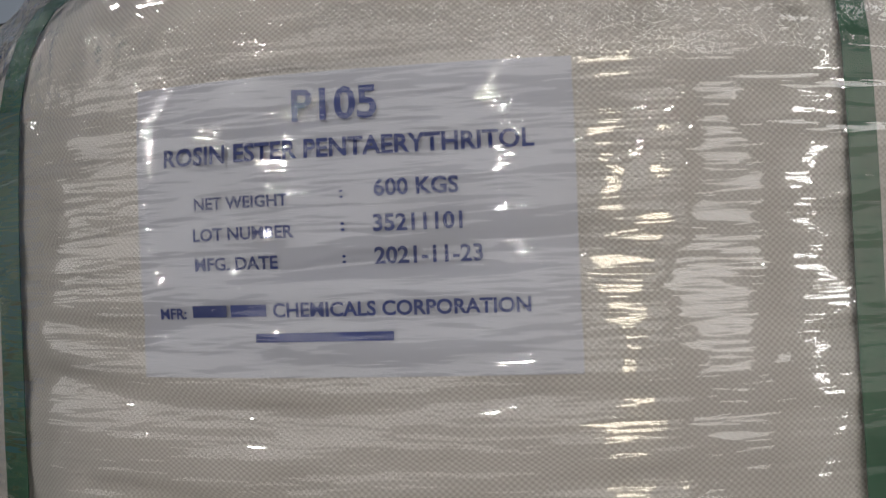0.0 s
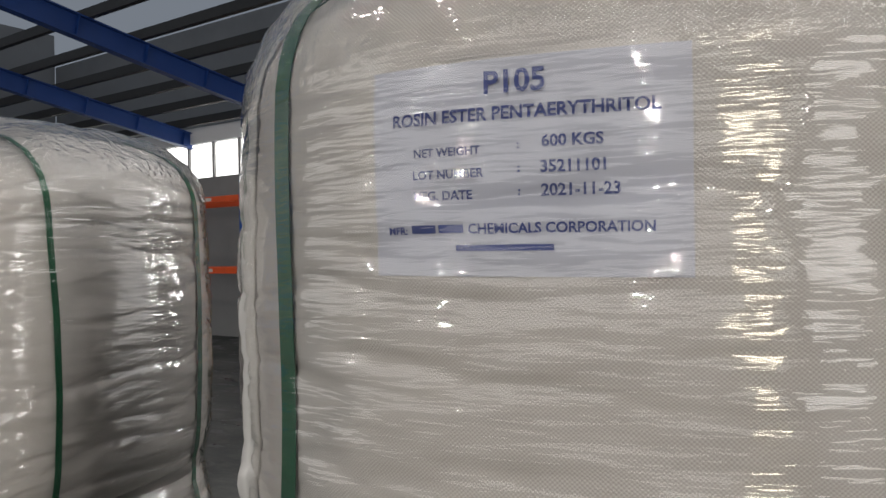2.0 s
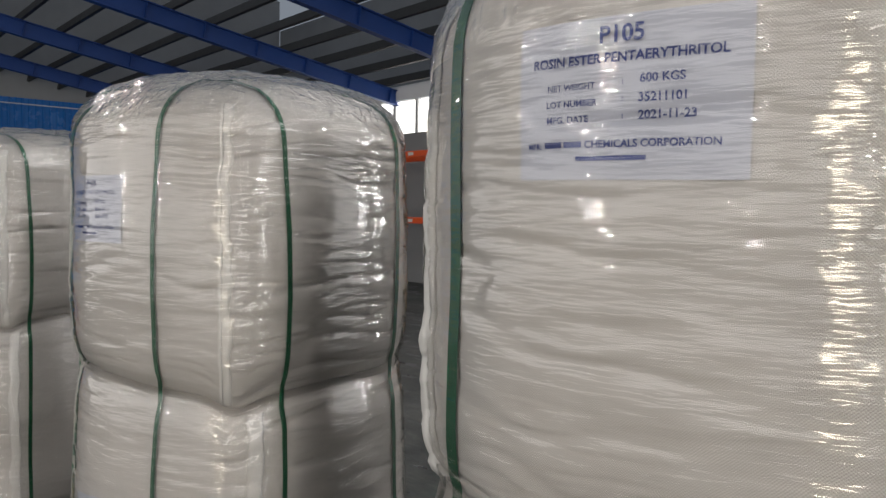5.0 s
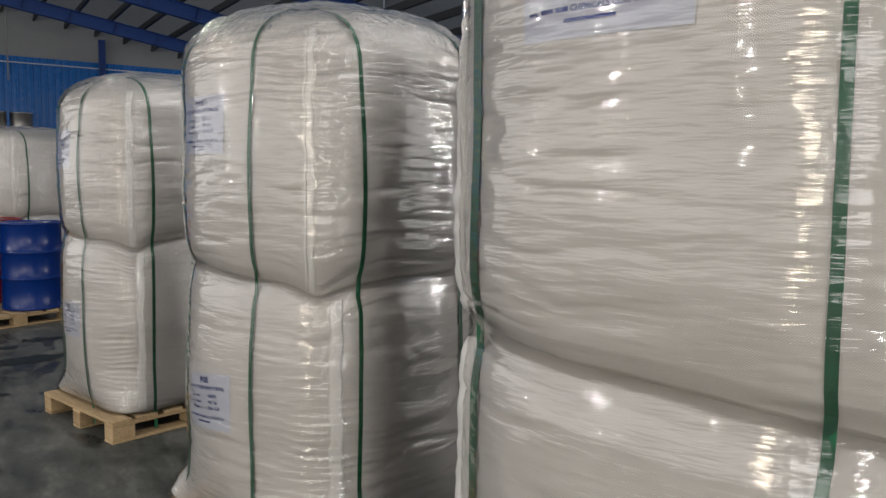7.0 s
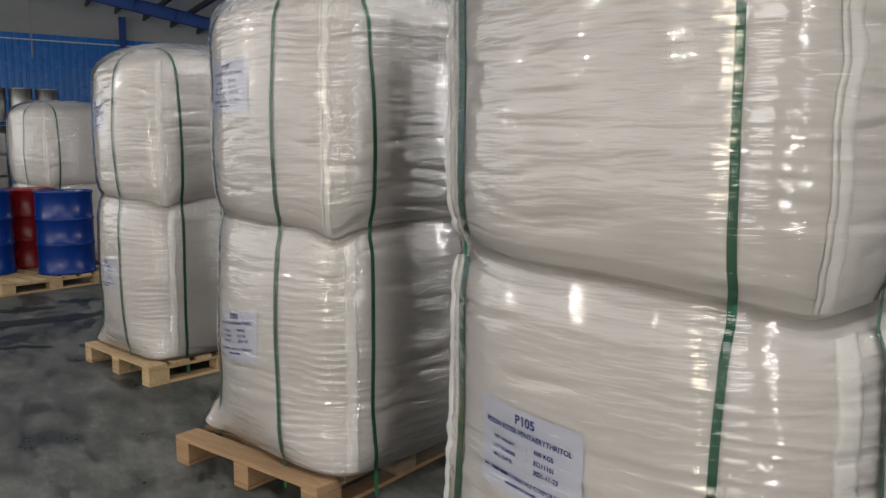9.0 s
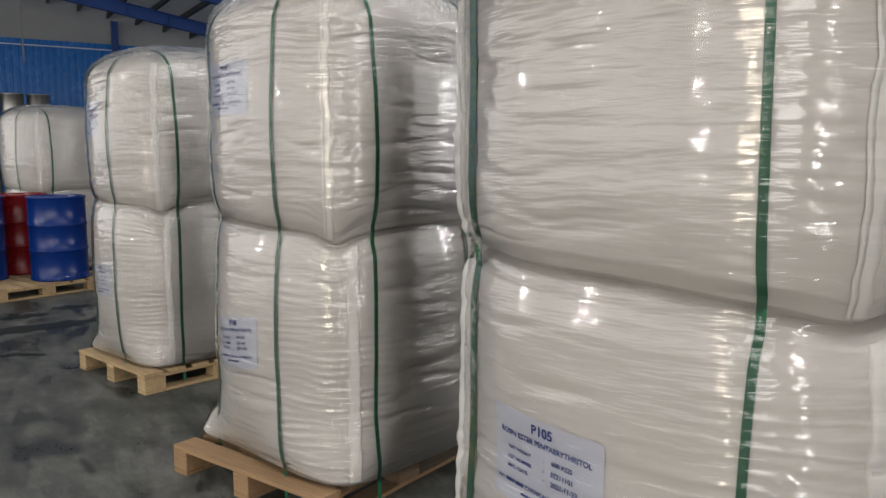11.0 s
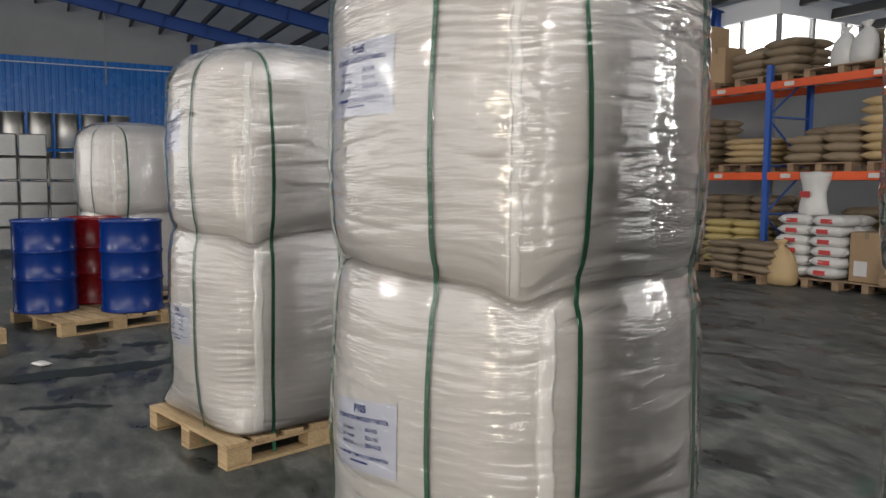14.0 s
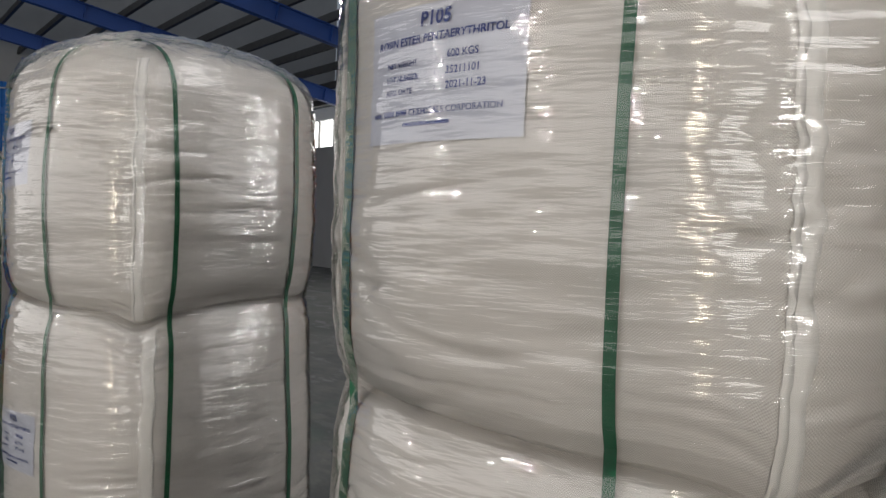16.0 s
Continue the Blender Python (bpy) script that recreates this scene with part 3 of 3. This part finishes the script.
def bag_stack(m, seed, ax, by, waist=1.19, top=2.32, labels=(), straps=(0.155, -0.37), side_straps=(-0.30, 0.28), detail=1.0, px=1.06, py=1.0, pm=PINE, seam=(1, -1), sq=2.8, pal_at=None, leads=(0.81, 0.68), fin=0.008, square=3.2, sags=(0.035, 0.035, 0.010)):
    """One wrapped pallet load: pallet, two bags, bands and film, all standing on the same spot."""
    st = Stack(seed, ax, by, 0.135, waist, top, sq, square, sags)
    pal = pallet(px, py, pm, "pine pallet under wrapped bulk bags", "pallets under bags")
    pal.matrix_world = pal_at if pal_at else m
    around, high = int(160 * detail), int(250 * detail)
    for rows, words, lab in ((st.low, "lower", labels[0] if labels else None), (st.high, "upper", labels[1] if labels else None)):
        bag = thing("bulk_bag", "off-white woven bulk bag, %s of two on a pallet" % words, "bulk bag", "bulk bags")
        bag.matrix_world = m
        part("body", skin(st, rows, 0.0, around, high), FABRIC, bag, "off-white woven fabric", True)
        # sewn edge standing out at the corners
        for cx, cy in (seam, (-seam[0], seam[1])):
            bm = bmesh.new()
            pts_in, pts_out = [], []
            for k in range(60):
                z = rows[0][0] + (rows[-1][0] - rows[0][0]) * (0.02 + (0.86 if words == "upper" else 0.95) * k / 59)
                lead = (leads[0] if words == "upper" else leads[1]) if cx > 0 else 0.80
                phi = -lead if cx > 0 else lead - math.pi
                phi += 0.022 * noise.noise(Vector((k * 0.13, seed, cx))) + 0.008 * noise.noise(Vector((k * 0.6, seed, cx)))
                wave = 0.007 * noise.noise(Vector((k * 0.35, seed, cx)))
                pts_in.append(st.round(rows, z, phi, -0.004))
                pts_out.append(st.round(rows, z, phi + 0.018 * cx, (0.008 + (fin - 0.008) * (min(1.0, 1.5 * (1 - k / 59)) if words == "upper" else 1.0) if cx < 0 else 0.008) + wave))
            vi = [bm.verts.new(p) for p in pts_in]
            vo = [bm.verts.new(p) for p in pts_out]
            vb = [bm.verts.new(p + Vector((0.004 * cx, 0.004 * cy, 0))) for p in pts_in]
            for k in range(59):
                bm.faces.new((vi[k], vo[k], vo[k + 1], vi[k + 1]))
                bm.faces.new((vo[k], vb[k], vb[k + 1], vo[k + 1]))
            # the doubled hem lying flat beside the stitching
            turn = 0.062 if words == "upper" else -0.062
            hem = []
            for k in range(60):
                z = rows[0][0] + (rows[-1][0] - rows[0][0]) * (0.02 + (0.86 if words == "upper" else 0.95) * k / 59)
                base = math.atan2(pts_in[k].y, pts_in[k].x)
                wide = turn * cx * (1 + 0.25 * noise.noise(Vector((k * 0.2, seed, 5))))
                hem.append([bm.verts.new(st.round(rows, z, base + wide * f, o)) for f, o in ((0.0, 0.004), (0.33, 0.0045), (0.66, 0.0045), (1.0, 0.004), (1.03, -0.003))])
            for a, b in zip(hem, hem[1:]):
                for q in range(4):
                    bm.faces.new((a[q], a[q + 1], b[q + 1], b[q]))
            bmesh.ops.recalc_face_normals(bm, faces=bm.faces)
            part("side_seam", bm, SEAM, bag, "white sewn corner seam", True)
        if lab:
            sheet_label(st, rows, bag, *lab)
    for x, sides, sway in [(x, ("front", "back"), 0.008) for x in straps] + [(y, ("right", "left"), 0.008) for y in side_straps]:
        bm = bmesh.new()
        ribbon(bm, strap_mesh(st, x, sides, sway), Vector((0.020, 0, 0)) if sides[0] == "front" else Vector((0, 0.020, 0)), 0.0012)
        band = part("packing_strap", bm, STRAP)
        tagged(band, "green plastic packing strap round a bag stack", "strap", "packing straps")
        band.matrix_world = m
    # film: drawn over both bags, bridging the waist
    rows = []
    for z, k, n in st.low[:-2]:
        rows.append((z - (0.05 if z == st.low[0][0] else 0), k, n))
    rows.append((waist, 0.938, sq))
    rows += [r for r in st.high[2:]]
    film = thing("stretch_wrap", "clear glossy stretch film round two stacked bags", "stretch film", "stretch films")
    film.matrix_world = m
    neck = top - 0.26
    part("sleeve", skin(st, rows, 0.017, int(150 * detail), int(330 * detail), None, neck, False, False, True), FILM, film, "tight clear film with level creases", True)
    part("crown", skin(st, rows, 0.017, int(150 * detail), int(90 * detail), neck, None, False, True, True), FILM, film, "crumpled clear film over the top", True)
    return st


S1 = pose(0.062, 1.13, 0, 0, 0, -5)
S2 = pose(-1.872, 1.665, 0, 0, 0, -5)
S3 = pose(-4.03, 2.21, 0, 0, 0, -4)
bag_stack(S1, 1, 0.625, 0.64, waist=1.205, top=2.31, labels=((-0.275, 0.045, 0.665, 0.885, -0.02), (-0.226, 0.114, 1.814, 2.042, -0.004)), straps=(0.315, -0.380), side_straps=(-0.36, 0.28), sq=2.5, px=1.1, py=1.1, fin=0.026, square=2.9, sags=(0.035, 0.015, 0.035))
bag_stack(S2, 2, 0.600, 0.56, waist=1.185, top=2.225, labels=((-0.268, 0.072, 0.552, 0.78, 0.045), (-0.278, 0.057, 1.65, 1.873, 0.0)), straps=(0.195, -0.36), side_straps=(-0.30, 0.21), leads=(0.85, 0.64), sq=2.4, px=0.98, py=1.12, pm=BROWNWOOD, pal_at=pose(-1.93, 1.60, 0, 0, 0, 1))
bag_stack(S3, 3, 0.505, 0.57, waist=1.185, top=2.18, labels=((-0.25, 0.06, 0.56, 0.775, 0.01), (-0.32, 0.0, 1.60, 1.83, 0.02)), straps=(0.115, -0.36), side_straps=(-0.30, 0.24), px=0.95, py=1.1, detail=0.8, sq=2.7, pal_at=pose(-4.02, 2.17, 0, 0, 0, -4))
bag_stack(pose(-9.4, 3.86, 0, 0, 0, 3), 4, 0.55, 0.55, waist=1.08, top=2.12, detail=0.55)


# ---- drums ----
def steel_drum(material, label):
    d = thing("steel_drum", label, "drum", "drums on a pallet")
    r, h = 0.295, 0.925
    prof = [(r * 0.97, 0), (r + 0.008, 0.004), (r + 0.008, 0.022), (r, 0.034)]
    for z in (h * 0.36, h * 0.66):
        prof += [(r, z - 0.022), (r + 0.010, z - 0.008), (r + 0.010, z + 0.008), (r, z + 0.022)]
    prof += [(r, h - 0.034), (r + 0.008, h - 0.022), (r + 0.008, h), (r - 0.008, h), (r - 0.012, h - 0.014)]
    bm = bmesh.new()
    lathe(bm, prof, 40)
    part("body", bm, material, d, smooth=False)
    bm = bmesh.new()
    tube(bm, (0.17, 0, h - 0.02), (0.17, 0, h - 0.001), 0.035, 14)
    part("bung", bm, STEEL, d)
    return d


blue = steel_drum(DRUM_BLUE, "blue painted steel drum standing on a pallet")
red = steel_drum(DRUM_RED, "red painted steel drum standing on a pallet")
for ob in (blue, red):
    for p in ob.children[0].data.polygons:
        p.use_smooth = abs(p.normal.z) < 0.5
blue.matrix_world = pose(-7.92, 3.16, 0.134, 0, 0, 40)
copy_thing(blue, pose(-8.48, 2.52, 0.134, 0, 0, 120))
red.matrix_world = pose(-8.74, 3.12, 0.134, 0, 0, 10)
copy_thing(red, pose(-8.62, 1.78, 0.134, 0, 0, 70))
p1 = pallet(1.2, 1.13, PINE, "pine pallet carrying steel drums", "drum pallets")
p1.matrix_world = pose(-8.20, 2.86, 0, 0, 0, 2)
copy_thing(p1, pose(-8.28, 1.34, 0, 0, 0, -2))


# ---- canisters before the blue wall ----
def canister():
    c = thing("metal_drum", "plain shiny steel drum stacked by the blue wall", "drum", "steel drums by the wall")
    bm = bmesh.new()
    lathe(bm, [(0.27, 0), (0.285, 0.01), (0.285, 0.03), (0.275, 0.04), (0.275, 0.86), (0.285, 0.87), (0.285, 0.9), (0.27, 0.9)], 28)
    ob = part("body", bm, STEEL, c)
    for p in ob.data.polygons:
        p.use_smooth = abs(p.normal.z) < 0.5
    return c


first = canister()
first_used = False
for tier in range(3):
    for k in range(7):
        m = BLD @ pose(-22.5 + 0.06 * (k % 2), -2.45 + k * 0.62, 0.30 + 0.98 * tier, 0, 0, 50 * k)
        if not first_used:
            first.matrix_world, first_used = m, True
        else:
            copy_thing(first, m)


def tin_box():
    c = thing("square_tin", "square tin canister in a stack", "tin", "square tins")
    part("body", box(-0.3, -0.235, 0, 0.3, 0.235, 0.42, 0.02), TIN, c)
    for q in ((0.300, -0.18, 0.05, 0.306, -0.17, 0.37), (0.300, 0.17, 0.05, 0.306, 0.18, 0.37)):
        part("rib", box(*q), TIN, c)
    part("handle", box(-0.06, -0.02, 0.4205, 0.06, 0.02, 0.435, 0.004), STEEL, c)
    return c


first = tin_box()
done = False
for tier in range(5):
    for k in range(5):
        m = BLD @ pose(-16.8, -2.2 + 0.5 * k, 0.14 + 0.437 * tier, 0, 0, 0)
        if tier == 4 and k > 3:
            continue
        if not done:
            first.matrix_world, done = m, True
        else:
            copy_thing(first, m)


# ---- pallet rack ----
RV, RU = 9.4, -8.43


def rack():
    r = thing("pallet_rack", "blue and orange steel pallet rack with loaded shelves", "rack")
    bm = bmesh.new()
    for q in ((-0.045, 0, 0, 0.045, 0.006, 4.1), (-0.045, 0, 0, -0.039, 0.07, 4.1), (0.039, 0, 0, 0.045, 0.07, 4.1)):
        add_box(bm, *q[:5], 3.28)
    post = part("upright", bm, RACK_BLUE, r)
    bm = bmesh.new()
    tube(bm, (0, -0.47, 0), (0, 0.47, 0.72), 0.018, 6)
    brace = part("brace", bm, RACK_BLUE, r)
    bm = bmesh.new()
    tube(bm, (0, -0.47, 0), (0, 0.47, 0), 0.018, 6)
    cross = part("cross_bar", bm, RACK_BLUE, r)
    beam_bm = bmesh.new()
    for q in ((0.05, -0.01, 0, 2.65, 0.04, 0.12),):
        add_box(beam_bm, *q, 0.006)
    beam = part("beam", beam_bm, RACK_ORANGE, r)
    cardm = part("load_sign", box(0.3, -0.016, 0.03, 0.47, -0.012, 0.095), WHITE_SACK, r)
    used = set()

    def spot(ob, m):
        if ob.name in used:
            again(ob, r, m)
        else:
            used.add(ob.name)
            ob.matrix_basis = m

    for i in range(-3, 4):
        x = i * 2.7
        spot(post, pose(x, 0, 0))
        spot(post, pose(x, 1.0, 0, 0, 0, 180))
        for k in range(4):
            z = 0.25 + k * 0.75
            spot(brace, pose(x, 0.5, z, 0, 0, 0 if k % 2 else 180))
            spot(cross, pose(x, 0.5, z))
        if i < 3:
            for z in (1.53, 2.90):
                spot(beam, pose(x, 0, z))
                spot(beam, pose(x, 1.0, z))
                spot(cardm, pose(x, 0, z))
                spot(cardm, pose(x + 1.4, 0, z))
    put(r, RU, RV)


rack()


def sack_mesh(lx, ly, lz, seed, flat=2.6):
    bm = bmesh.new()
    bmesh.ops.create_grid(bm, x_segments=10, y_segments=7, size=1)
    top = list(bm.verts)
    ret = bmesh.ops.duplicate(bm, geom=bm.verts[:] + bm.edges[:] + bm.faces[:])
    low = [v for v in ret["geom"] if isinstance(v, bmesh.types.BMVert)]
    for group, sign in ((top, 1), (low, -1)):
        for v in group:
            x, y = v.co.x, v.co.y
            e = max(0.0, (1 - abs(x) ** 4) * (1 - abs(y) ** 4)) ** 0.5
            pinch = 1 - 0.05 * abs(x) ** 3 * (1 - abs(y)) - 0.04 * abs(y) ** 3
            z = sign * lz / 2 * e * (0.9 + 0.2 * noise.noise(Vector((x * 1.7 + seed, y * 1.7, sign))))
            v.co = Vector((x * lx / 2 * pinch, y * ly / 2 * pinch, z + lz / 2))
    bmesh.ops.remove_doubles(bm, verts=bm.verts, dist=0.002)
    bmesh.ops.recalc_face_normals(bm, faces=bm.faces)
    return bm


def sack_pile(u, v, z, rows, cols, tiers, material, label, turn=0.0, lx=0.72, ly=0.44, lz=0.115, onpallet=True, wood=OLDWOOD, marks=None, missing=0):
    if onpallet:
        pal = pallet(max(1.0, cols * lx * 0.75), 0.95, wood, "weathered pallet under stacked sacks", "rack pallets")
        put(pal, u, v, z, turn)
        z += 0.134
    pile = thing("sack_stack", label, "sacks", "stacked sacks")
    kinds = [part("sack", sack_mesh(lx, ly, lz * 1.25, s), material, pile, "", True) for s in range(3)]
    used = set()
    for t in range(tiers):
        for i in range(cols):
            for j in range(rows):
                if t == tiers - 1 and (i * rows + j) < missing:
                    continue
                k = (t * 7 + i * 3 + j) % 3
                m = pose((i - (cols - 1) / 2) * lx * 0.98 + random.uniform(-0.03, 0.03), (j - (rows - 1) / 2) * ly * 0.98 + random.uniform(-0.02, 0.02), t * lz + (0.006 if k else 0), random.uniform(-2, 2), random.uniform(-2, 2), random.uniform(-4, 4) + (180 if t % 2 else 0))
                if k in used:
                    again(kinds[k], pile, m)
                else:
                    used.add(k)
                    kinds[k].matrix_basis = m
                if marks and j == 0:
                    bm = box(-0.11, -ly * 0.5 - 0.004, lz * 0.42, 0.06, -ly * 0.5 + 0.03, lz * 0.85, 0.004)
                    mk = part("print", bm, marks, pile)
                    mk.matrix_basis = pose(m.translation.x, m.translation.y + 0.012, t * lz)
    for k in range(3):
        if k not in used:
            bpy.data.objects.remove(kinds[k])
    put(pile, u, v, z, turn)
    return pile


def carton(u, v, z, sx, sy, sz, turn=0.0, label="brown cardboard carton on the rack", mat=CARDBOARD, tag=False):
    c = thing("carton", label, "box", "cartons")
    part("body", box(-sx / 2, -sy / 2, 0, sx / 2, sy / 2, sz, 0.006), mat, c)
    part("tape", box(-0.03, -sy / 2 - 0.001, sz - 0.09, 0.03, sy / 2 + 0.001, sz + 0.001), DULL_KRAFT, c)
    if tag:
        part("sticker", box(-sx * 0.35, -sy / 2 - 0.003, sz * 0.12, sx * 0.05, -sy / 2 - 0.001, sz * 0.42), WHITE_SACK, c, "white paper sticker")
    put(c, u, v, z, turn)
    return c


def standing_sack(u, v, z, h, w, material, label, lean=0.0, turn=0.0, mark=None, loose=False):
    s = thing("standing_sack", label, "sack", "standing sacks")
    bm = bmesh.new()
    prof = [(0.60, 0), (0.92, 0.04), (1.0, 0.2), (0.97, 0.45), (0.82, 0.66), (0.52, 0.80), (0.26, 0.86), (0.22, 0.89), (0.40, 0.96), (0.46, 1.0)]
    if loose:
        prof = [(0.80, 0), (0.95, 0.05), (0.86, 0.3), (0.72, 0.5), (0.84, 0.7), (1.0, 0.88), (1.04, 1.0), (0.96, 0.97), (0.6, 0.8)]
    lathe(bm, [(w / 2 * r, h * q) for r, q in prof], 20)
    for vert in bm.verts:
        vert.co.y *= 0.72
        vert.co += Vector((lean * vert.co.z, 0, 0)) + vert.co.normalized() * 0.03 * noise.noise(vert.co * 5 + Vector((u, v, z)))
    part("body", bm, material, s, "", True)
    if mark:
        mk = part("print", box(-w * 0.25, -w * 0.365, h * 0.42, w * 0.1, -w * 0.352, h * 0.56), mark, s)
        mk.matrix_basis = pose(lean * h * 0.5, 0, 0)
    put(s, u, v, z, turn)
    return s


LOW, HIGH = 1.652, 3.022
# lower shelf
sack_pile(-6.25, 9.98, LOW, 2, 2, 8, KRAFT, "tan paper sacks stacked eight high on the rack", 0, 0.78, 0.44, 0.125, missing=2)
sack_pile(-7.62, 9.98, LOW, 2, 2, 4, DULL_KRAFT, "dull brown sacks under clear film", 4, 0.62, 0.42, 0.13, missing=1)
sack_pile(-8.95, 9.98, LOW, 2, 1, 4, KRAFT, "tan paper sacks in a short stack", 0, 0.95, 0.44, 0.10)
sack_pile(-10.35, 9.98, LOW, 2, 2, 6, DULL_KRAFT, "dull brown sacks stacked six high on the rack", 2, 0.62, 0.44, 0.13, missing=2)
sack_pile(-3.9, 9.98, LOW, 2, 2, 6, KRAFT, "tan paper sacks stacked on the rack", 0, 0.78, 0.44, 0.125)
# upper shelf
sack_pile(-8.7, 10.0, HIGH, 2, 2, 4, DULL_KRAFT, "flat brown sacks in a film wrapped stack", 0, 0.66, 0.44, 0.13, missing=1)
standing_sack(-7.50, 9.80, HIGH + 0.136, 0.56, 0.36, WHITE_SACK, "white tied sack standing on a pallet", 0.10)
standing_sack(-7.15, 9.78, HIGH + 0.136, 0.58, 0.40, WHITE_SACK, "white tied sack standing on a pallet", 0.06)
put(pallet(1.2, 0.95, OLDWOOD, "weathered pallet on the upper shelf", "rack pallets"), -7.3, 9.98, HIGH)
sack_pile(-6.75, 10.15, HIGH, 1, 2, 4, DULL_KRAFT, "brown sacks behind a carton", 0, 0.6, 0.4, 0.12)
carton(-6.45, 9.66, HIGH + 0.14, 0.42, 0.3, 0.30, 0, "brown cardboard carton with a printed mark", tag=False)
carton(-6.02, 9.66, HIGH + 0.14, 0.40, 0.3, 0.30, 0, "brown cardboard carton with a white sticker", tag=True)
put(pallet(1.2, 0.95, OLDWOOD, "weathered pallet on the upper shelf", "rack pallets"), -10.2, 9.98, HIGH)
carton(-10.33, 9.85, HIGH + 0.136, 0.52, 0.5, 0.60, 0, "tall brown cardboard carton on a pallet")
carton(-10.12, 9.85, HIGH + 0.738, 0.50, 0.5, 0.38, 3, "brown cardboard carton on top of another")
carton(-9.78, 9.95, HIGH + 0.136, 0.40, 0.5, 0.60, 0, "brown cardboard carton on a pallet")
# on the floor
sack_pile(-8.35, 9.25, 0, 2, 2, 4, DULL_KRAFT, "crumpled brown sacks on a floor pallet", -3, 0.68, 0.46, 0.11)
sack_pile(-9.2, 9.75, 0, 1, 2, 6, YELLOW_SACK, "yellow and brown sacks on a pallet", 0, 0.6, 0.44, 0.12)
sack_pile(-7.45, 9.55, 0, 2, 2, 6, WHITE_SACK, "white plastic sacks with red marks", 6, 0.52, 0.46, 0.145, marks=RED_PRINT)
standing_sack(-7.52, 9.35, 1.02, 0.62, 0.46, WHITE_SACK, "half-empty white sack standing on the pile", 0.05, mark=RED_PRINT, loose=True)
standing_sack(-7.72, 9.0, 0, 0.66, 0.5, KRAFT, "folded tan paper sack on the floor", -0.05)
carton(-6.66, 9.55, 0.14, 0.48, 0.45, 0.68, 0, "brown cardboard carton with white stickers", tag=True)
put(pallet(1.0, 0.9, OLDWOOD, "weathered pallet under a carton", "floor pallets"), -6.6, 9.7)
for k in range(4):
    put(pallet(1.15, 1.0, PINE if k == 0 else OLDWOOD, "wooden pallet in a loose stack", "stacked pallets"), -5.62 + (0.02 if k == 0 else -0.15 + 0.02 * k), 9.62, 0.1345 * k, 2 - 2 * k)
standing_sack(-6.05, 9.45, 0.54, 0.66, 0.46, KRAFT, "open tan paper sack leaning on the stack", -0.15, loose=True)
standing_sack(-5.6, 9.6, 0.54, 0.78, 0.6, WHITE_SACK, "clear plastic sack on stacked pallets")
# behind the rack: floor-level stock
sack_pile(-6.7, 10.5, 0, 2, 3, 7, DULL_KRAFT, "brown sacks stacked below the shelf", 0, 0.62, 0.44, 0.14)
sack_pile(-9.6, 10.5, 0, 2, 3, 8, DULL_KRAFT, "brown sacks stacked below the shelf", 0, 0.62, 0.44, 0.14)


# ---- drop rods and litter ----
def rod(u, v, z0):
    bm = bmesh.new()
    tube(bm, (0, 0, z0), (0, 0, roof_z(v) - 0.02), 0.022, 8)
    put(tagged(part("drop_rod", bm, PLASTER), "thin grey conduit hanging from the roof", "pipe", kind="structure"), u, v)


def damp_patch(points, wide, seed):
    """A dark wet trail: an uneven flat shape on the floor, thin at its ends."""
    bm = bmesh.new()
    pts = [Vector((*p, 0)) for p in points]
    rows, n = [], 40
    for k in range(n + 1):
        f = k / n * (len(pts) - 1)
        i = min(int(f), len(pts) - 2)
        c = pts[i].lerp(pts[i + 1], f - i)
        d = (pts[i + 1] - pts[i]).normalized()
        side = Vector((-d.y, d.x, 0))
        w = wide * (math.sin(math.pi * (0.04 + 0.92 * k / n)) ** 0.4) * (1 + 0.9 * noise.noise(Vector((k * 0.31, seed, 0))))
        off = 0.4 * wide * noise.noise(Vector((k * 0.17, seed, 5)))
        rows.append([bm.verts.new(c + side * (off + s * w) + Vector((0, 0, 0.004 if abs(s) < 0.9 else 0.0005))) for s in (-0.5 - 0.45 * abs(noise.noise(Vector((k * 0.9, seed, 2)))), -0.3, 0.3, 0.5 + 0.45 * abs(noise.noise(Vector((k * 0.8, seed, 3)))))])
    for a, b in zip(rows, rows[1:]):
        for k in range(3):
            bm.faces.new((a[k], a[k + 1], b[k + 1], b[k]))
    bmesh.ops.recalc_face_normals(bm, faces=bm.faces)
    tagged(part("damp_patch", bm, DAMP, None, "", True), "dark damp trail on the concrete floor", "stain", kind="structure")


DAMP = plain("damp_concrete", (0.011, 0.016, 0.014), 0.45, grain=5, amount=0.5, spec=0.2)
damp_patch(((-6.5, 0.7), (-6.28, 1.4), (-6.2, 1.85), (-6.01, 2.47), (-5.85, 3.0)), 0.24, 1)
damp_patch(((-6.85, 1.95), (-6.70, 2.20), (-6.64, 2.42)), 0.16, 2)
damp_patch(((-6.85, 2.55), (-6.78, 2.75), (-6.70, 2.9)), 0.15, 3)
damp_patch(((-5.45, 1.25), (-5.28, 1.55), (-5.1, 1.68)), 0.07, 4)
rod(-25.5, 1.2, 4.3)
rod(-25.0, 7.7, 3.4)
bm = sack_mesh(0.16, 0.10, 0.03, 5)
scrap = part("litter", bm, WHITE_SACK, None, "", True)
put(tagged(scrap, "crumpled scrap of pale film on the floor", "litter"), -6.81, -0.57, 0.0, 30)
